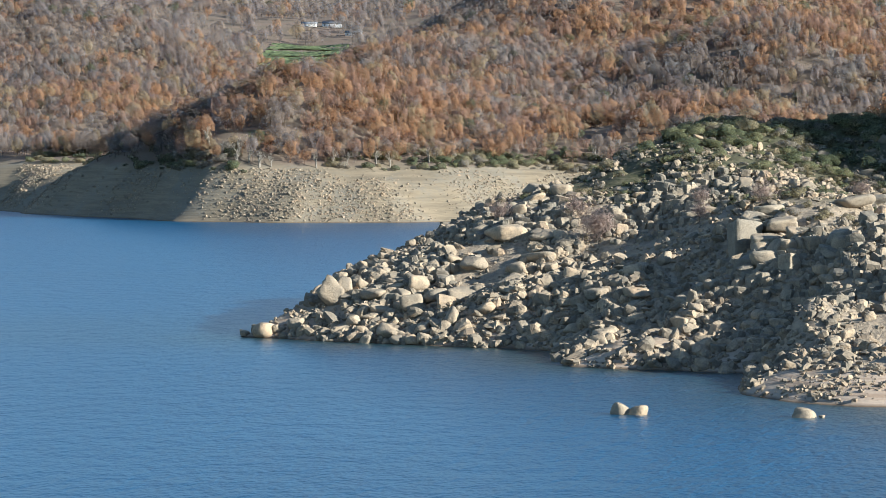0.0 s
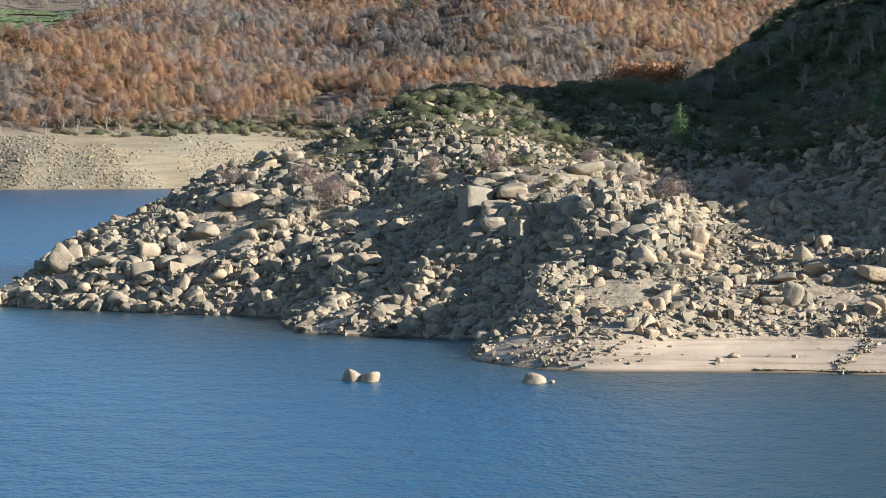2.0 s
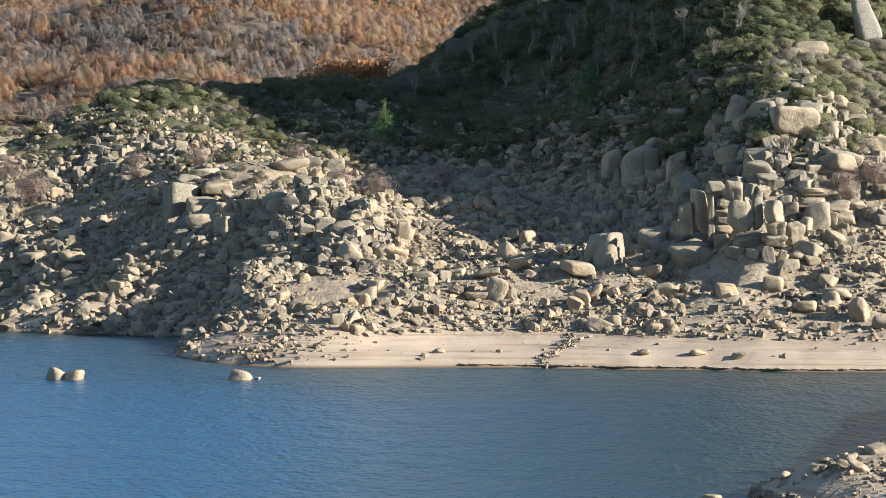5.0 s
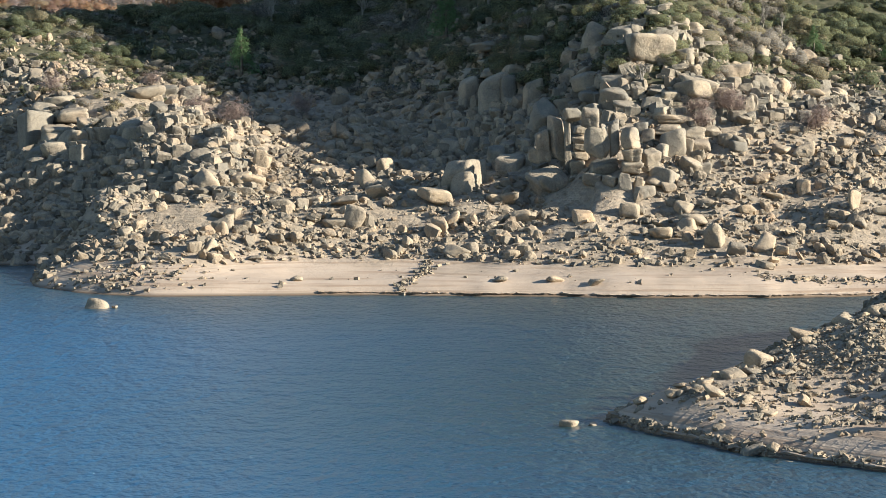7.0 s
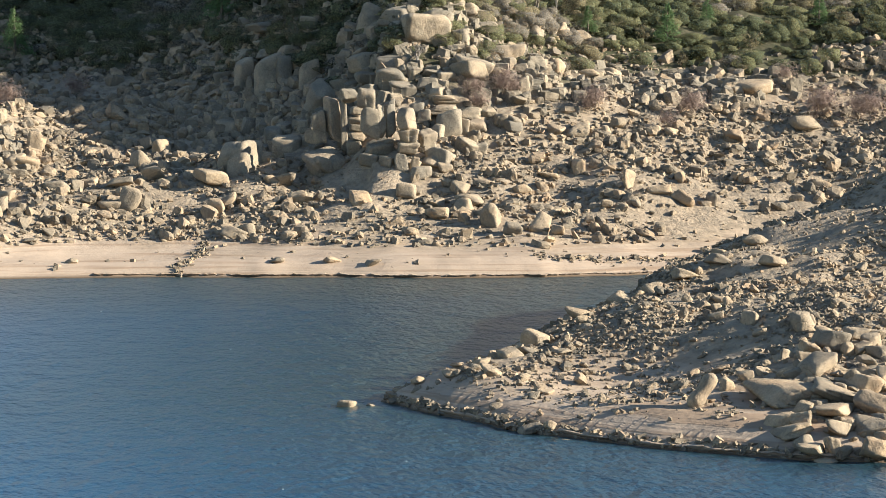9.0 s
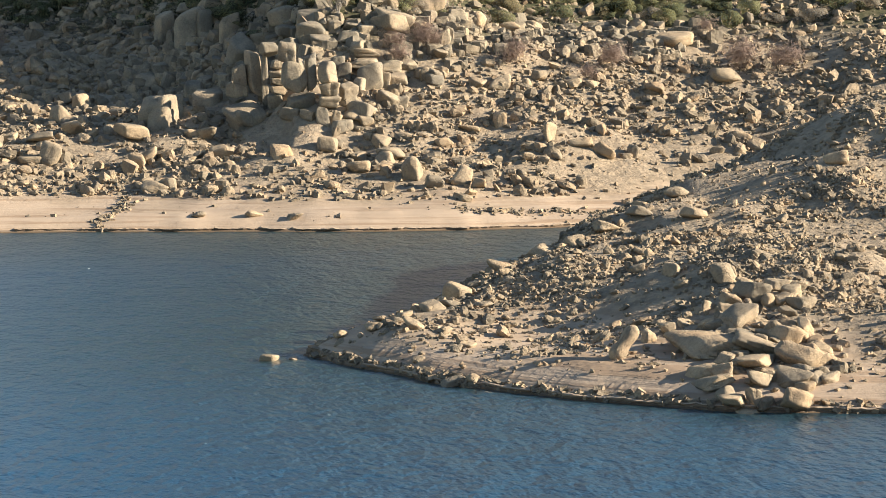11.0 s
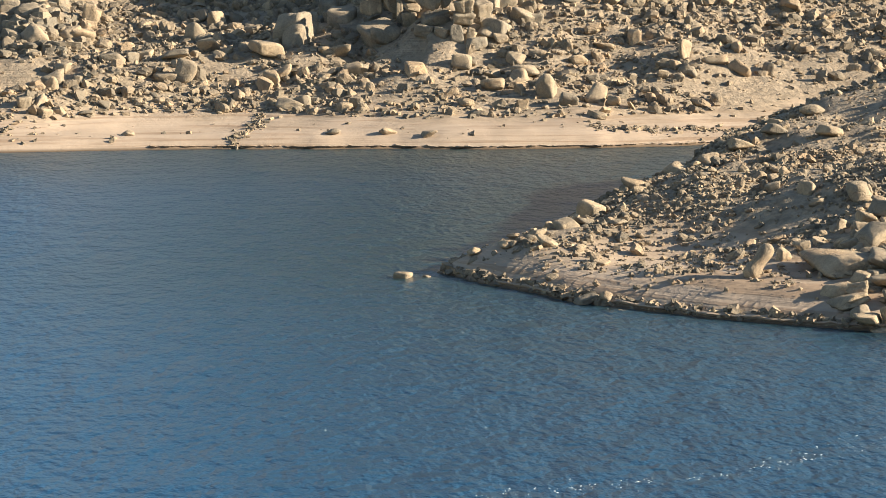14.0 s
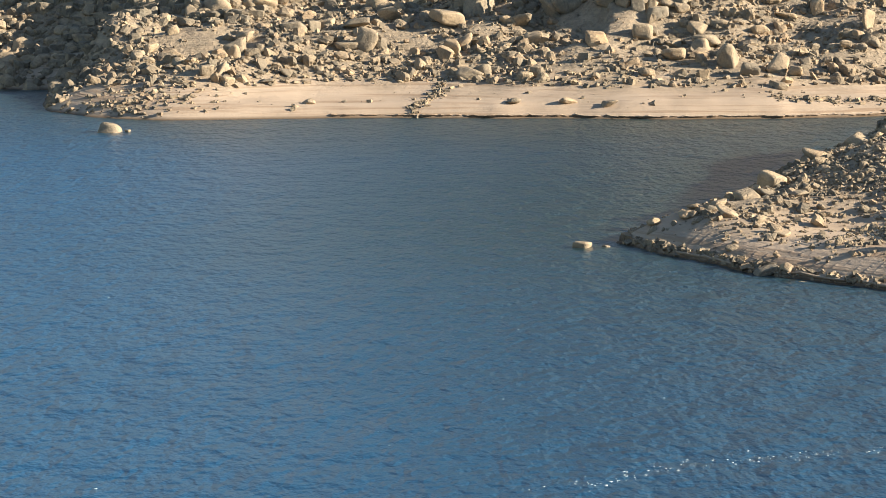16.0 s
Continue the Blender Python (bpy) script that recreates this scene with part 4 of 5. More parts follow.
# rocks in the water: x, y, width, height
ROCKW_ROCKS = (
    (-26.6, 277, 2.0, 1.25), (-25.1, 276.6, 1.7, 1.1), (-9.4, 276.4, 2.0, 1.2), (-7.7, 276.2, 0.5, 0.3),
    (24.5, 191.2, 1.3, 0.5), (26.1, 191, 0.5, 0.2),
)
for x, y, wide, high in ROCKW_ROCKS:
    boulder("lake_rock", x, y, wide, high * 1.25, "pale granite rock standing in the shallow water", "rocks in the water", "rock", high * 0.12, 3.0, DOME_MESHES)
# slabs of the near point: x, y, width, height
NSLAB_ROCKS = (
    (49.9, 173.6, 4.6, 1.2, 4), (52.8, 171.8, 3.9, 0.8, 18), (54.2, 168.7, 3, 1.3, 12), (52.4, 176.8, 2.7, 1.4, -30),
    (54.9, 181.7, 2.1, 1.3, -4), (57.6, 179.5, 1.5, 0.9, 3), (58.4, 183.3, 1.3, 0.7, 0), (54.4, 172.9, 1.8, 1.3, 0),
    (51.3, 168.4, 2.8, 0.8, -4), (47.8, 168.4, 1.7, 0.8, -18), (48, 166.7, 2, 0.7, -12), (52.6, 165.3, 2, 1.2, -10),
    (52, 162.7, 1.9, 1.5, 0), (53.9, 168.8, 1.7, 1.4, 14), (48.6, 164, 2, 0.7, 0),
)
for x, y, wide, high, lean in NSLAB_ROCKS:
    boulder("flat_rock", x, y, wide, high, "long weathered granite slab lying on the near point", "slabs of the near point", "rock", None, lean, SLAB_MESHES, rng.normal(0, 12))


def waisted_rock(x, y, long, label):
    """A rock worn to a waist, thick at its foot, leaning up to one side."""
    co, faces = cube_ball(6)
    u = co[:, 2]
    girth = 0.36 + 0.16 * np.cos(2.2 * (u + 0.75)) ** 2 - 0.10 * smooth((u + 0.2) / 1.0) + 0.05 * (u > 0.75)
    flat = co[:, :2] / np.maximum(np.linalg.norm(co[:, :2], axis=1), 1e-6)[:, None] * np.sqrt(np.clip(1 - u ** 4, 0, 1))[:, None]
    co = np.stack([flat[:, 0] * girth * 0.9, flat[:, 1] * girth, u], 1) * long / 2
    ob = put_mesh("waisted_rock", raw_mesh("waisted_rock", co, faces), [GRANITE])
    ob.matrix_world = pose(x, y, ground_at(x, y) + long * 0.27, -8, 36, 0)
    return tagged(ob, label, "rock")


def pointed_rock(x, y, high, wide, lean, label):
    """A tall slab that tapers to a blunt tip."""
    co, faces = cube_ball(6)
    co = co / ((np.abs(co) ** 5).sum(1) ** 0.2)[:, None]
    co[:, :2] *= (1 - 0.24 * (co[:, 2:] + 1))
    co += 0.03 * np.sin(co[:, [1, 2, 0]] * 5)
    ob = put_mesh("standing_rock", raw_mesh("standing_rock", co * np.array([wide / 2, wide * 0.35, high / 2]), faces), [GREY_ROCK])
    ob.matrix_world = pose(x, y, ground_at(x, y) + high * 0.38, 4, lean, 14)
    return tagged(ob, label, "rock")


pointed_rock(69.1, 384.3, 7.0, 3.6, -20, "tall pointed granite rock standing in the hill scrub")
waisted_rock(44.6, 174.6, 2.7, "pale bone-shaped granite rock on the sandy point")


# ---- foam on the lake ----
def make_foam():
    m = Nodes("lake_foam", 0.6, 0.3)
    return m.finish(m.mix(m.ramp(m.noise(9.0, 3), 0.35, 0.65), (0.26, 0.33, 0.38), (0.48, 0.54, 0.57)))


def foam_flecks():
    """Flecks of foam: loose ones over the bay, and a wind streak of them off the near point."""
    n, m = 70, 260
    u = rng.uniform(size=m)
    x = np.concatenate([rng.uniform(-22, 34, n), 14 + 26 * u + rng.normal(0, 1.0, m)])
    y = np.concatenate([rng.uniform(118, 268, n), 117 + 13.5 * u + 1.2 * np.sin(7 * u) + rng.normal(0, 0.9, m) * rng.uniform(0, 1, m)])
    open_water = shore_distance(ARM_SHORE, x, y) < -1.0
    x, y = x[open_water], y[open_water]
    size = 0.014 + 0.045 * rng.uniform(size=len(x)) ** 3
    size[: n // 2] *= 1.4
    a = np.arange(6) * 6.2832 / 6
    ring = np.stack([np.cos(a), np.sin(a)], 1)
    wob = rng.uniform(0.5, 1.3, (len(x), 6))
    top = np.concatenate([np.stack([x, y], 1)[:, None, :] + ring[None] * (size[:, None] * wob)[:, :, None] * np.array([1.8, 1.0]), np.full((len(x), 6, 1), 0.012)], 2)
    foot = top - np.array([0, 0, 0.032])
    co = np.concatenate([top, foot], 1).reshape(-1, 3)
    quads = np.array([(k, k + 6, (k + 1) % 6 + 6, (k + 1) % 6) for k in range(6)] + [(0, 1, 2, 3), (3, 4, 5, 0)])
    faces = (quads[None] + (np.arange(len(x)) * 12)[:, None, None]).reshape(-1, 4)
    ob = put_mesh("foam", raw_mesh("foam", co, faces), [make_foam()])
    return tagged(ob, "white flecks and a wind streak of foam", "foam", kind="stuff")


foam_flecks()

# ---- woods and scrub ----
def tuft(n, wide, high, leaf, hollow=0.5, lift=0.0, thin=1.0, wild=0.25):
    """A crown of n small leaf sprays, facing outwards from a lumpy ellipsoid. Quads."""
    d = rng.normal(size=(n, 3))
    d /= np.linalg.norm(d, axis=1)[:, None]
    lump = 1 + 0.28 * np.sin(d @ rng.normal(size=3) * 3 + rng.uniform(0, 6)) + 0.2 * np.sin(d @ rng.normal(size=3) * 5)
    r = (hollow + (1 - hollow) * rng.uniform(size=n) ** 0.6) * lump
    c = d * r[:, None] * np.array([wide / 2, wide / 2, high / 2])
    c[:, 2] += lift
    nrm = d + rng.normal(0, wild, (n, 3))
    nrm[:, 2] += 0.25
    nrm /= np.linalg.norm(nrm, axis=1)[:, None]
    t = np.cross(nrm, rng.normal(size=(n, 3)))
    t /= np.linalg.norm(t, axis=1)[:, None]
    b = np.cross(nrm, t)
    s = leaf * rng.uniform(0.6, 1.3, n)[:, None]
    q = np.stack([c - t * s - b * s * thin * 0.7, c + t * s * 0.8 - b * s * thin, c + t * s + b * s * thin * 0.8, c - t * s * 0.7 + b * s * thin], 1)
    return q.reshape(-1, 3), np.arange(n * 4).reshape(n, 4)


def pole(points, radii, sides=5):
    """A tapering limb through points. Quads."""
    co, fs = [], []
    for (p, r) in zip(points, radii):
        a = np.arange(sides) * 6.2832 / sides
        co.append(np.stack([p[0] + r * np.cos(a), p[1] + r * np.sin(a), np.full(sides, p[2])], 1))
    for k in range(len(points) - 1):
        for i in range(sides):
            j = (i + 1) % sides
            fs.append((k * sides + i, k * sides + j, (k + 1) * sides + j, (k + 1) * sides + i))
    return np.concatenate(co), np.array(fs)


def both(a, b):
    return np.concatenate([a[0], b[0]]), np.concatenate([a[1], b[1] + len(a[0])])


def clump(wide, high, lift, cuts=1):
    """The dense inside of a crown: a ragged lump."""
    co, faces = cube_ball(cuts)
    lump = rng.uniform(0.62, 1.25, len(co))
    co = co * lump[:, None] * np.array([wide / 2, wide / 2, high / 2]) + rng.normal(0, 0.05 * wide, co.shape) + np.array([0, 0, lift])
    return co, faces


def wood_tree(n, leaf, bare, lobes):
    """An oak of the woods, 8 m tall: in leaf with a full crown, or bare with a crown of thin twigs."""
    wide = rng.uniform(5.0, 6.4)
    whole = pole([(0, 0, -0.5), (0.0, 0.1, 4.6)], [0.20, 0.10], 3)
    for k in range(lobes):
        co, faces = clump(wide * (0.8 - 0.2 * k), 4.6 - 1.2 * k, 0.0, 1)
        a = rng.uniform(0, 6.3)
        off = 0.0 if k == 0 else 0.32 * wide
        whole = both(whole, (co + np.array([off * math.cos(a), off * math.sin(a), 4.0 + (rng.uniform(-0.6, 1.6) if k else 0)]), faces))
    return both(whole, tuft(n, wide * 1.2, 6.6, leaf * (1.7 if bare else 1.0), 0.6, 4.2, 0.25 if bare else 0.8, 0.5))


LEAFY = [wood_tree(20, 0.6, False, 1) for _ in range(12)]
BARE = [wood_tree(20, 0.7, True, 1) for _ in range(12)]
LEAFY_FAR = [wood_tree(12, 0.6, False, 1) for _ in range(6)]
BARE_FAR = [wood_tree(12, 0.7, True, 1) for _ in range(6)]
WOOD_MATERIALS = [LEAF_ORANGE, LEAF_RUST, LEAF_GOLD, TWIG_MAUVE, TWIG_GREY, TWIG_TAN, EVERGREEN, EVERGREEN]


def wood(name, label, n, area, keep, leafy, bare, low, high, mood):
    """A far wood, one joined mesh; mood(x, y) gives the share of trees still in leaf."""
    x, y, z = field(n, *area, keep)
    share = mood(x, y)
    kind = np.where(rng.uniform(size=n) < share, rng.choice([0, 0, 1, 1, 2], n), rng.choice([3, 3, 4, 5, 5], n))
    kind = np.where(rng.uniform(size=n) < 0.014, rng.choice([6, 7, 7], n), kind)
    isbare = (kind >= 3) & (kind <= 5)
    shapes = list(leafy) + list(bare)
    which = np.where(isbare, len(leafy) + rng.integers(0, len(bare), n), rng.integers(0, len(leafy), n))
    s = rng.uniform(low, high, n)
    sizes = s[:, None] * rng.uniform(0.72, 1.28, (n, 3))
    co, faces, order = joined(shapes, which, turned(n, 0.04), sizes, np.stack([x, y, z], 1))
    ob = put_mesh(name, raw_mesh(name, co, faces, kind[order]), WOOD_MATERIALS)
    return tagged(ob, label, "woodland", kind="stuff")


def on_far_hill(x, y, z):
    """Woods cover all above the full-pool line but the meadows, to the back of the hills."""
    return ((z > 19.0 + 3 * fbm(x, y, 30, 2, 20)) & (x > -0.33 * y) & (x < 0.085 * y) & ~in_fields(x, y)) * np.clip(0.95 + fbm(x, y, 60, 3, 23), 0.6, 1)


MEADOWS = ((1660, 1760, 13), (1800, 1905, 26), (1935, 2030, 27), (2060, 2160, 30))


def meadow_side(x, y):
    return x + 365 + 0.17 * (y - 1704)


def in_fields(x, y):
    hit = np.zeros(np.shape(x), bool)
    for y0, y1, half in MEADOWS:
        hit |= (np.abs(meadow_side(x, y)) < half + 4) & (y > y0 - 30) & (y < y1 + 4)
    return hit


def leaf_mood(x, y):
    edge = smooth((land(x, y) - 21) / 22)
    return np.clip((0.42 + 0.24 * edge) + 1.7 * fbm(x, y, 90, 4, 21), 0.1, 0.92)


wood("far_wood", "autumn oak wood in orange, rust and bare grey on the far hillside", 9800, (-330, 130, 930, 1500), lambda x, y, z: on_far_hill(x, y, z) * (z < 88), LEAFY, BARE, 0.7, 1.3, leaf_mood)
wood("upper_wood", "bare grey wood on the brow of the far hill", 1500, (-330, 330, 1000, 1700), lambda x, y, z: on_far_hill(x, y, z) * (z >= 88), LEAFY_FAR, BARE_FAR, 0.9, 1.4, leaf_mood)
wood("valley_wood", "hazy autumn wood covering the hill across the valley", 4200, (-620, -290, 1080, 1800), on_far_hill, LEAFY_FAR, BARE_FAR, 0.8, 1.25, leaf_mood)
wood("distant_wood", "distant bare woodland on the rising valley head", 3400, (-950, 60, 1500, 3300), on_far_hill, LEAFY_FAR, BARE_FAR, 1.4, 2.2, lambda x, y: 0.3 * leaf_mood(x, y))

# low scrub over the top of the headland and the hill behind it
SHRUBS = [both(tuft(28, 3.1, 2.1, 0.18, 0.55, 0.6, 0.16, 0.9), clump(2.4, 1.35, 0.35, 1)) for _ in range(16)]


def on_top(x, y, z):
    """Scrub: thin and patchy on the headland top, thick on the hill."""
    thick = smooth((z + 4.0 * fbm(x, y, 12, 3, 30) - 18.5 - 3.0 * smooth((8 - x) / 22)) / 7)
    return thick * np.clip(np.where(x < 5, 0.7, 0.9) + 1.6 * fbm(x, y, 10, 3, 31), 0.12, 1)


def scrub(name, label, n, area, keep, low, high, kinds):
    x, y, z = field(n, *area, keep)
    patch = np.clip(0.5 + 0.9 * fbm(x, y, 9, 3, 33) + rng.normal(0, 0.16, n), 0, 0.999)
    kind = np.array(kinds)[(patch * len(kinds)).astype(int)]
    s = low + (high - low) * rng.uniform(size=n) ** 1.6
    sizes = s[:, None] * rng.uniform(0.8, 1.25, (n, 3))
    co, faces, order = joined(SHRUBS, rng.integers(0, len(SHRUBS), n), turned(n, 0.08), sizes, np.stack([x, y, z], 1))
    ob = put_mesh(name, raw_mesh(name, co, faces, kind[order]), [LEAF_GREEN, LEAF_DARK, LEAF_OLIVE, HEATH_GREY])
    return tagged(ob, label, "scrub", kind="stuff")


scrub("hill_scrub", "dense dark green broom and gorse scrub over the hill", 9200, (-52, 122, 335, 474), on_top, 0.4, 1.45, [1, 1, 1, 0, 0, 0, 0, 2, 3, 3])


def on_brow(x, y, z):
    """Low heath between the rocks along the headland's brow."""
    return smooth((z + 3.0 * fbm(x, y, 12, 3, 30) - 14.5) / 4) * (y < 445) * np.clip(0.5 + 2.0 * fbm(x, y, 8, 3, 36), 0.05, 1)


scrub("heath", "low grey-brown and olive heath between the rocks of the brow", 1700, (-62, 46, 360, 445), on_brow, 0.28, 0.8, [3, 3, 2, 2, 0, 1])


def far_belt(x, y, z):
    """Evergreen shrubs along the edge of the far wood."""
    return ((z > 16.8 + 3 * fbm(x, y, 30, 2, 20)) & (z < 24) & (x > -0.33 * y)) * np.clip(0.5 + 1.4 * fbm(x, y, 40, 2, 24), 0, 1)


def far_bank_stones(x, y, z):
    return ((z > 0.3) & (z < 17) & (x > -0.33 * y) & (x < -40)) * np.clip(1.8 * fbm(x, y, 34, 4, 25) + 0.02, 0.05, 1)


scrub("far_scrub", "dark evergreen shrubs along the foot of the far wood", 1100, (-340, 60, 915, 1120), far_belt, 0.8, 2.4, [1, 1, 0, 2, 3])
rubble("far_stones", "pale grey scree and stones on the far bare bank", 15000, (-340, -60, 905, 1110), far_bank_stones, 0.10, 0.5, 2.8)


# ---- single trees and shrubs ----
def limbs(length, radius, forks, levels, spread, droop=0.0):
    """A forking tree of tapering limbs. Returns thick limbs and thin twigs apart."""
    thick, thin = [], []

    def grow(p, d, l, r, level):
        q = p + d * l * 0.5 + rng.normal(0, 0.04 * l, 3)
        e = p + d * l
        seg = pole([tuple(p), tuple(q), tuple(e)], [r, r * 0.8, r * 0.6], 4)
        (thick if level < 2 else thin).append(seg)
        if level >= levels:
            return
        for _ in range(forks if level else forks + 1):
            n = d + rng.normal(0, spread, 3)
            n[2] = abs(n[2]) * 0.7 + 0.25 - droop * level
            n /= np.linalg.norm(n)
            grow(p + d * l * rng.uniform(0.55, 1.0), n, l * rng.uniform(0.55, 0.8), r * 0.55, level + 1)

    grow(np.array([0.0, 0.0, -0.3]), np.array([0.0, 0.0, 1.0]), length, radius, 0)
    out = []
    for group in (thick, thin):
        whole = group[0]
        for g in group[1:]:
            whole = both(whole, g)
        out.append(whole)
    return out


def part(name, shape, mats, parent, slots=None):
    return put_mesh(name, raw_mesh(name, shape[0], shape[1], slots), mats, parent)


def bare_tree(label, category, group, length, radius, forks, levels, spread, bark):
    top = tagged(new("bare_tree" if category == "tree" else "bare_shrub"), label, category, group)
    thick, thin = limbs(length, radius, forks, levels, spread)
    part("trunk", thick, [bark], top)
    if category == "shrub":
        haze = tuft(620, 2.4, 1.8, 0.17, 0.1, 1.1, 0.07)
        part("twig_crown", both(thin, haze), [SHRUB_TWIG], top)
    else:
        part("twig_crown", thin, [bark], top)
    return top


def pine(label, high, wide):
    top = tagged(new("pine_tree"), label, "tree", "young pines")
    part("trunk", pole([(0, 0, -0.3), (0.05, 0, high * 0.5), (0, 0, high * 0.97)], [0.16, 0.1, 0.03], 6), [BARK], top)
    crown = None
    for k in range(11):
        h = high * (0.12 + 0.08 * k)
        r = wide * (1 - 0.085 * k) * rng.uniform(0.8, 1.1)
        for a in rng.uniform(0, 6.283, 6 if k < 8 else 3):
            t = tuft(38, r * 0.6, high * 0.15, 0.12, 0.2, 0.0, 0.3)
            t = (t[0] + np.array([math.cos(a) * r * 0.36, math.sin(a) * r * 0.36, h]), t[1])
            crown = t if crown is None else both(crown, t)
    part("crown", crown, [NEEDLE], top)
    return top


def oak(label, mats, high, wide):
    top = tagged(new("oak_tree"), label, "tree", "rusty oaks")
    part("trunk", limbs(high * 0.32, 0.13, 2, 2, 0.5)[0], [BARK], top)
    crown = None
    for _ in range(12):
        t = tuft(44, wide * 0.5, high * 0.36, 0.17, 0.3, 0.0, 0.8)
        t = (t[0] + np.array([*rng.normal(0, wide * 0.22, 2), high * rng.uniform(0.35, 0.85)]), t[1])
        crown = t if crown is None else both(crown, t)
    part("crown", crown, mats, top)
    return top


def leafy_shrub(label, mat, high, wide):
    top = tagged(new("green_shrub"), label, "shrub", "green shrubs among the rocks")
    part("stems", limbs(high * 0.4, 0.05, 3, 2, 0.6)[0], [BARK], top)
    crown = None
    for _ in range(7):
        t = tuft(34, wide * 0.6, high * 0.5, 0.13, 0.3, 0.0, 0.5)
        t = (t[0] + np.array([*rng.normal(0, wide * 0.25, 2), high * rng.uniform(0.3, 0.8)]), t[1])
        crown = t if crown is None else both(crown, t)
    part("crown", crown, [mat], top)
    return top


def plant(model, rows):
    """Stand the model at the first row, copies at the rest; rows: x, y, scale."""
    for k, (x, y, s) in enumerate(rows):
        m = pose(x, y, ground_at(x, y), 0, 0, (k * 67) % 360)
        ob = model if k == 0 else copy_thing(model, m)
        ob.matrix_basis = m @ Matrix.Diagonal((s, s, s, 1))


SHRUB_SPOTS = ((-5.8, 388.5, 1.36), (-0.2, 363.5, 2.29), (4.8, 369.7, 2.05), (13.6, 377.4, 2.12), (-18.3, 379, 1.76), (56.8, 328.7, 1.55), (60.2, 329.9, 1.56), (70.9, 328.2, 1.73), (-40.6, 386.6, 2.5), (-44, 392.8, 2.03), (57, 327.1, 1.54), (60.6, 330.6, 1.73), (70.2, 327.6, 1.55), (82.3, 328.4, 1.92), (78.6, 325.4, 1.29), (98.5, 330.4, 2.22), (103.4, 327.6, 1.95), (81.9, 328.5, 1.57), (97.7, 329.1, 2.04), (101.9, 327.3, 2.03), (61.6, 329.7, 1.3), (-26.6, 381.8, 1.47), (-55, 397.1, 2.03), (-40.2, 386.3, 2.5), (-26.9, 389, 1.49), (96.6, 339.7, 1.37),)
TREE_SPOTS = ((11.2, 433.6, 0.76), (32.4, 426.7, 0.9), (36.3, 414.6, 0.73), (40.7, 411.4, 0.87), (24.5, 431.1, 0.67), (42.6, 392.4, 0.76), (30.3, 420.2, 0.53), (34.2, 435.1, 0.92), (39.3, 392.8, 0.99), (38.2, 414.9, 0.88), (31.7, 448.2, 0.79), (43.6, 404.6, 0.72), (41.6, 366, 0.4), (69.4, 357.3, 0.77), (47.2, 389.5, 0.56), (50.9, 332.1, 0.71), (20.5, 449, 0.79), (24.1, 451, 0.89), (25, 437.3, 0.68), (28.8, 443.8, 0.94), (31.1, 427.6, 0.81), (34.4, 427, 0.9), (36.2, 428.6, 0.76), (36.3, 410.9, 0.73), (40, 416.5, 0.82), (40.7, 407.3, 0.72), (11.5, 435.6, 0.77), (15.2, 445.7, 0.63), (48.1, 378, 0.55), (51.7, 378, 0.6), (73.9, 388.9, 0.56), (73.8, 365.4, 0.52), (56.5, 356.2, 0.46), (46, 388.9, 0.78), (46.9, 366.7, 0.68), (51.5, 379.1, 0.77), (39.1, 419.3, 0.83), (35.1, 429.2, 0.76),)
FAR_TREE_SPOTS = ((-229, 948.7, 1.6), (-222.4, 941, 1.15), (-217, 938.4, 1.72), (-213.1, 938, 1.26), (-209.1, 936.9, 1.14), (-205.5, 938, 1.03), (-191, 940.8, 1.14), (-186.3, 945.5, 1.26), (-181.9, 947.2, 0.92), (-173.2, 951.3, 1.32), (-168.7, 953.1, 1.15), (-156.5, 959, 1.16), (-239.7, 960.5, 1.06), (-216.9, 936.1, 1.14), (-209.3, 935.8, 1.14), (-104.4, 991, 1.07),)
PINE_SPOTS = ((6.2, 400.8, 1.39), (33.4, 390.5, 1.51), (86.1, 356.5, 1.06), (93.3, 365, 0.73), (108.3, 365.3, 0.92), (75.9, 356, 0.7),)
OAK_SPOTS = ((-0.4, 459.5, 2.0), (3.1, 461.8, 1.9), (6.2, 464.6, 1.7), (-3.4, 462, 1.6),)
GREEN_SPOTS = ((2.2, 403.4, 1.31), (0.1, 404.6, 0.99), (16.1, 412.7, 0.88), (83.1, 356.4, 1.2), (96.2, 353.9, 1.28), (79.9, 358.2, 1.06), (86.4, 349.1, 0.9), (10.9, 411.6, 0.8),)
plant(bare_tree("leafless brown shrub among the rocks", "shrub", "bare shrubs", 0.72, 0.022, 5, 3, 0.55, BARK), SHRUB_SPOTS)
plant(bare_tree("leafless grey oak in the hill scrub", "tree", "bare trees on the hill", 2.3, 0.30, 3, 4, 0.42, PALE_BARK), TREE_SPOTS)
plant(bare_tree("pale leafless tree at the edge of the far wood", "tree", "bare trees of the far shore", 2.3, 0.26, 3, 4, 0.36, PALE_BARK), FAR_TREE_SPOTS)
plant(pine("young green pine among dark scrub", 5.0, 3.6), PINE_SPOTS)
plant(oak("oak in rusty orange leaf at the edge of the scrub", [OAK_RUST], 4.0, 4.4), OAK_SPOTS)
plant(leafy_shrub("fresh green shrub among the shaded rocks", LEAF_OLIVE, 2.0, 2.0), GREEN_SPOTS)


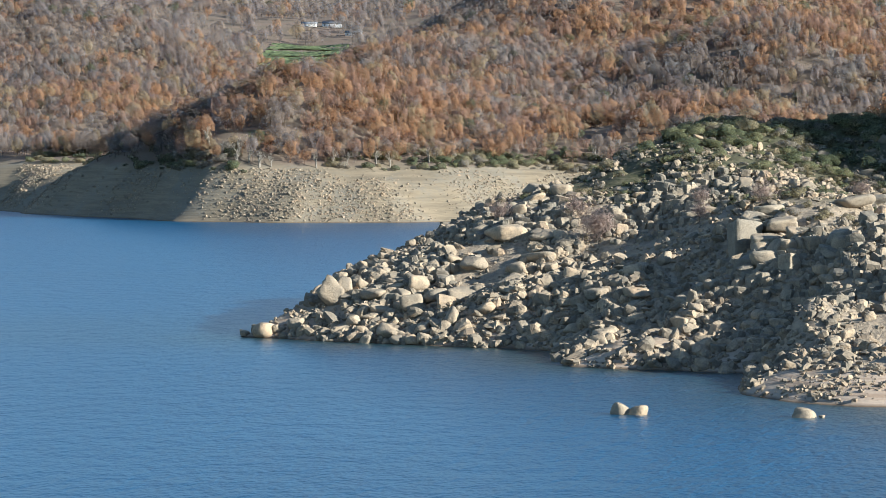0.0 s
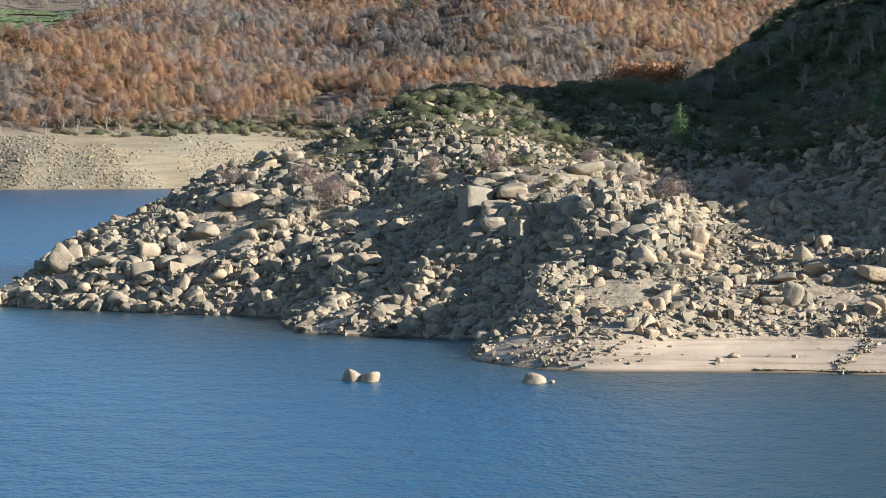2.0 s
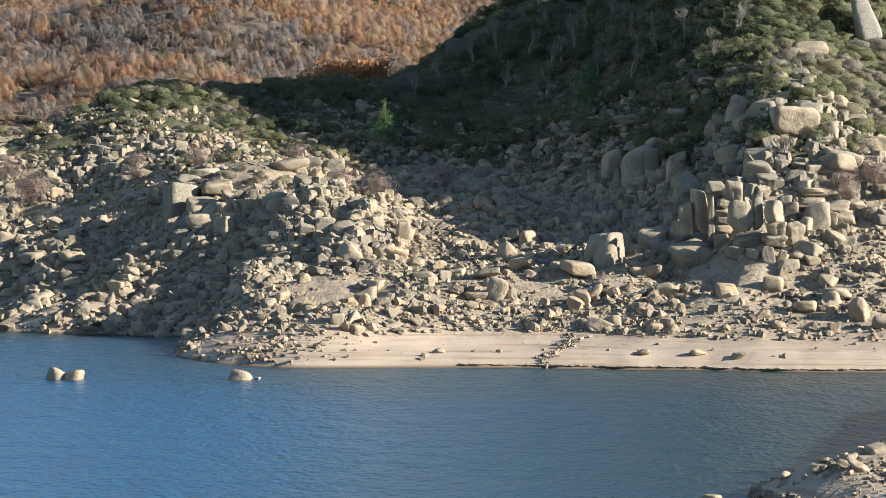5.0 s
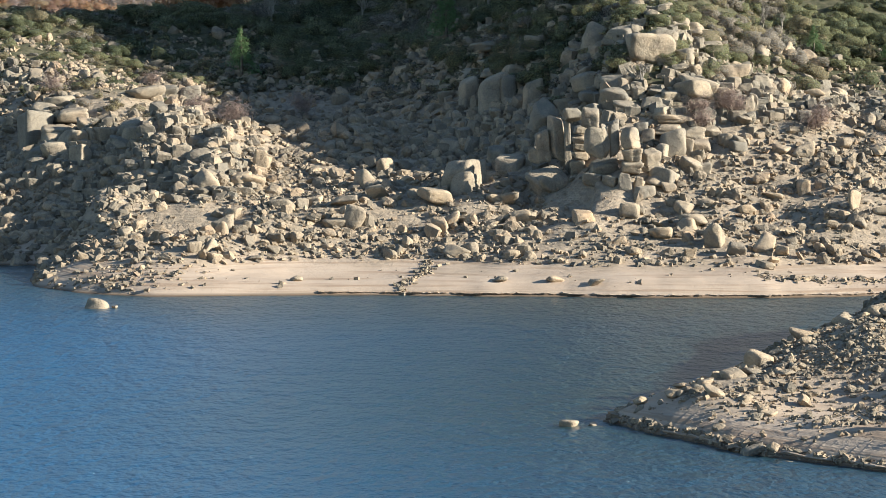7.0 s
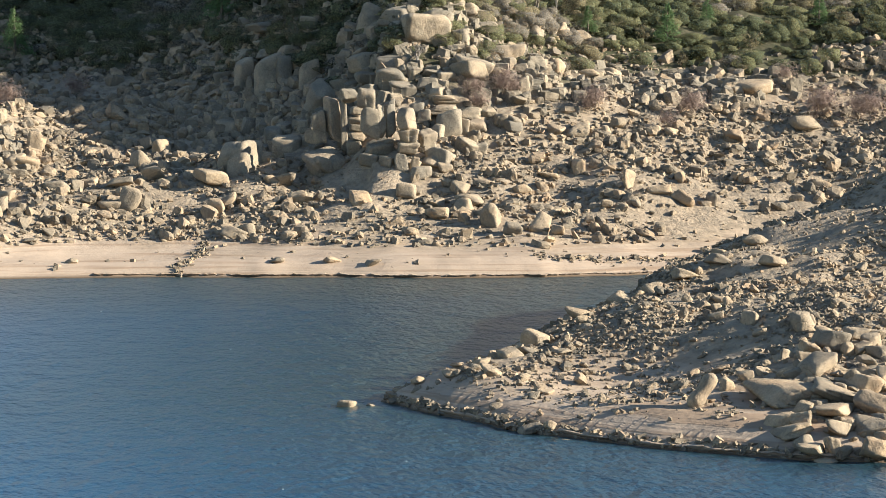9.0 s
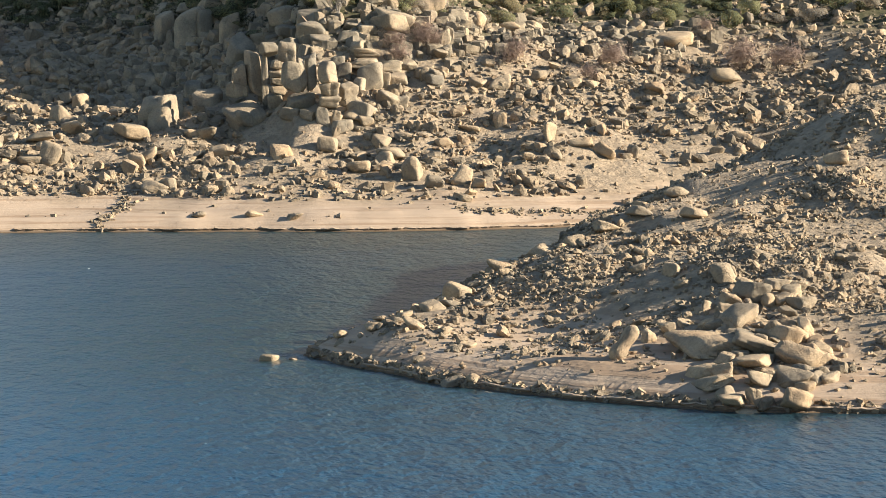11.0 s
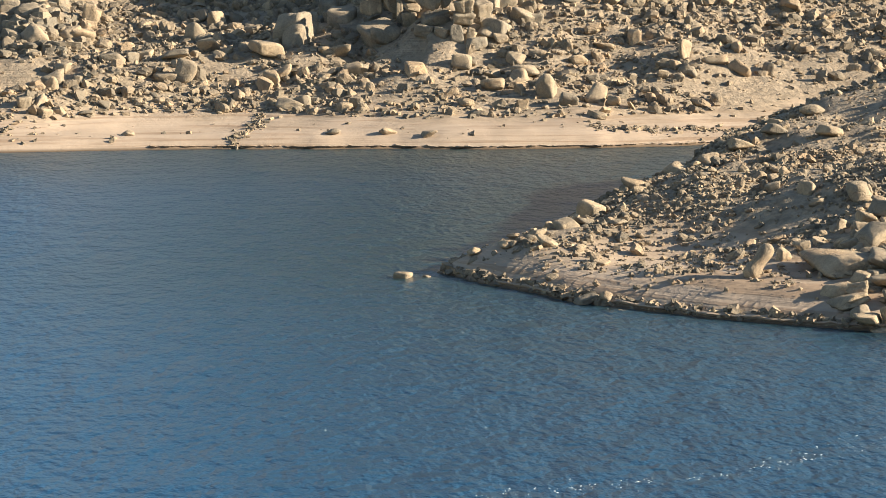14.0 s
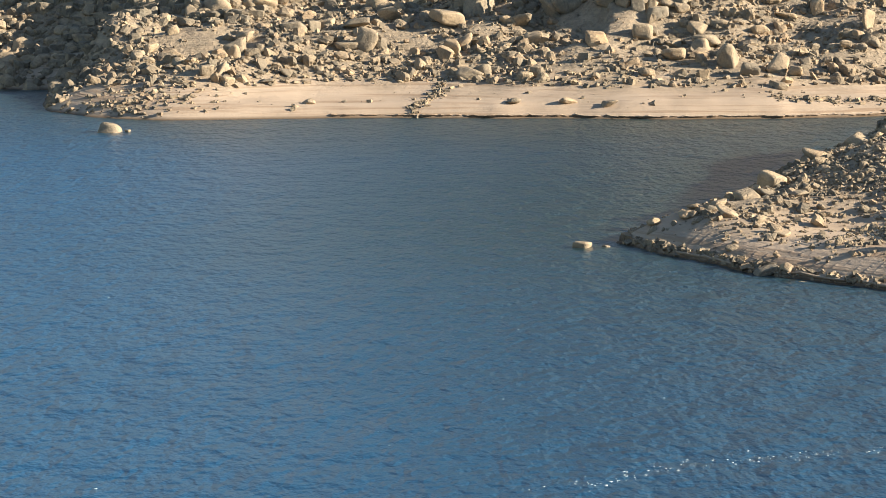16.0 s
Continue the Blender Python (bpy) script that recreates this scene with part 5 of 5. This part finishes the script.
# ---- the valley: meadows and farm buildings ----
def meadow(y0, y1, half):
    def height(u, y):
        return land(u - 365 - 0.17 * (y - 1704), y) + 0.7

    us, ys_ = np.linspace(-half, half, 24), np.linspace(y0, y1, 24)
    me = grid_mesh("meadow", us, ys_, height)
    ob = put_mesh("meadow", me, [GRASS])
    for v in me.vertices:
        v.co.x += -365 - 0.17 * (v.co.y - 1704)
    return tagged(ob, "bright green valley meadow between hedges", "meadow", "valley meadows", "structure")


for row in MEADOWS:
    meadow(*row)


def box_shape(x0, x1, y0, y1, z0, z1):
    co = np.array([(x, y, z) for z in (z0, z1) for y in (y0, y1) for x in (x0, x1)], float)
    return co, np.array([(0, 2, 3, 1), (4, 5, 7, 6), (0, 1, 5, 4), (2, 6, 7, 3), (0, 4, 6, 2), (1, 3, 7, 5)])


def farm_building(x, y, turn, long, deep, high, label):
    top = tagged(new("farm_building"), label, "building", "farm buildings")
    top.matrix_world = pose(x, y, ground_at(x, y) - 0.3, 0, 0, turn)
    wall = part("wall", box_shape(-long / 2, long / 2, -deep / 2, deep / 2, 0, high), [WHITEWASH], top)
    e, r = 0.5, deep * 0.22
    co = np.array([(sx * (long / 2 + e), sy * (deep / 2 + e), high + 0.003 + dz) for dz in (0, 0.18) for sx in (-1, 1) for sy in (-1, 1)]
                  + [(sx * (long / 2 + e), 0, high + r + dz) for dz in (0, 0.18) for sx in (-1, 1)], float)
    faces = np.array([(0, 8, 9, 2), (1, 3, 9, 8), (4, 6, 11, 10), (5, 10, 11, 7), (0, 2, 6, 4), (1, 5, 7, 3), (0, 4, 10, 8), (8, 10, 5, 1), (2, 9, 11, 6), (9, 3, 7, 11)])
    part("roof", (co, faces), [SLATE], top)
    for k in range(int(long / 4)):
        cx = -long / 2 + 2 + 4 * k
        part("window", box_shape(cx - 0.5, cx + 0.5, -deep / 2 - 0.04, -deep / 2 + 0.1, high * 0.4, high * 0.75), [GLASS_DARK], wall)


farm_building(-452, 2290, 4, 15.0, 7.0, 3.4, "long low white farm building under a grey roof")
farm_building(-470, 2288, 8, 12.0, 8.0, 2.6, "grey-roofed farm shed beside the white building")
farm_building(-426, 2244, -3, 12.0, 6.0, 2.6, "small pale farm building above the meadows")
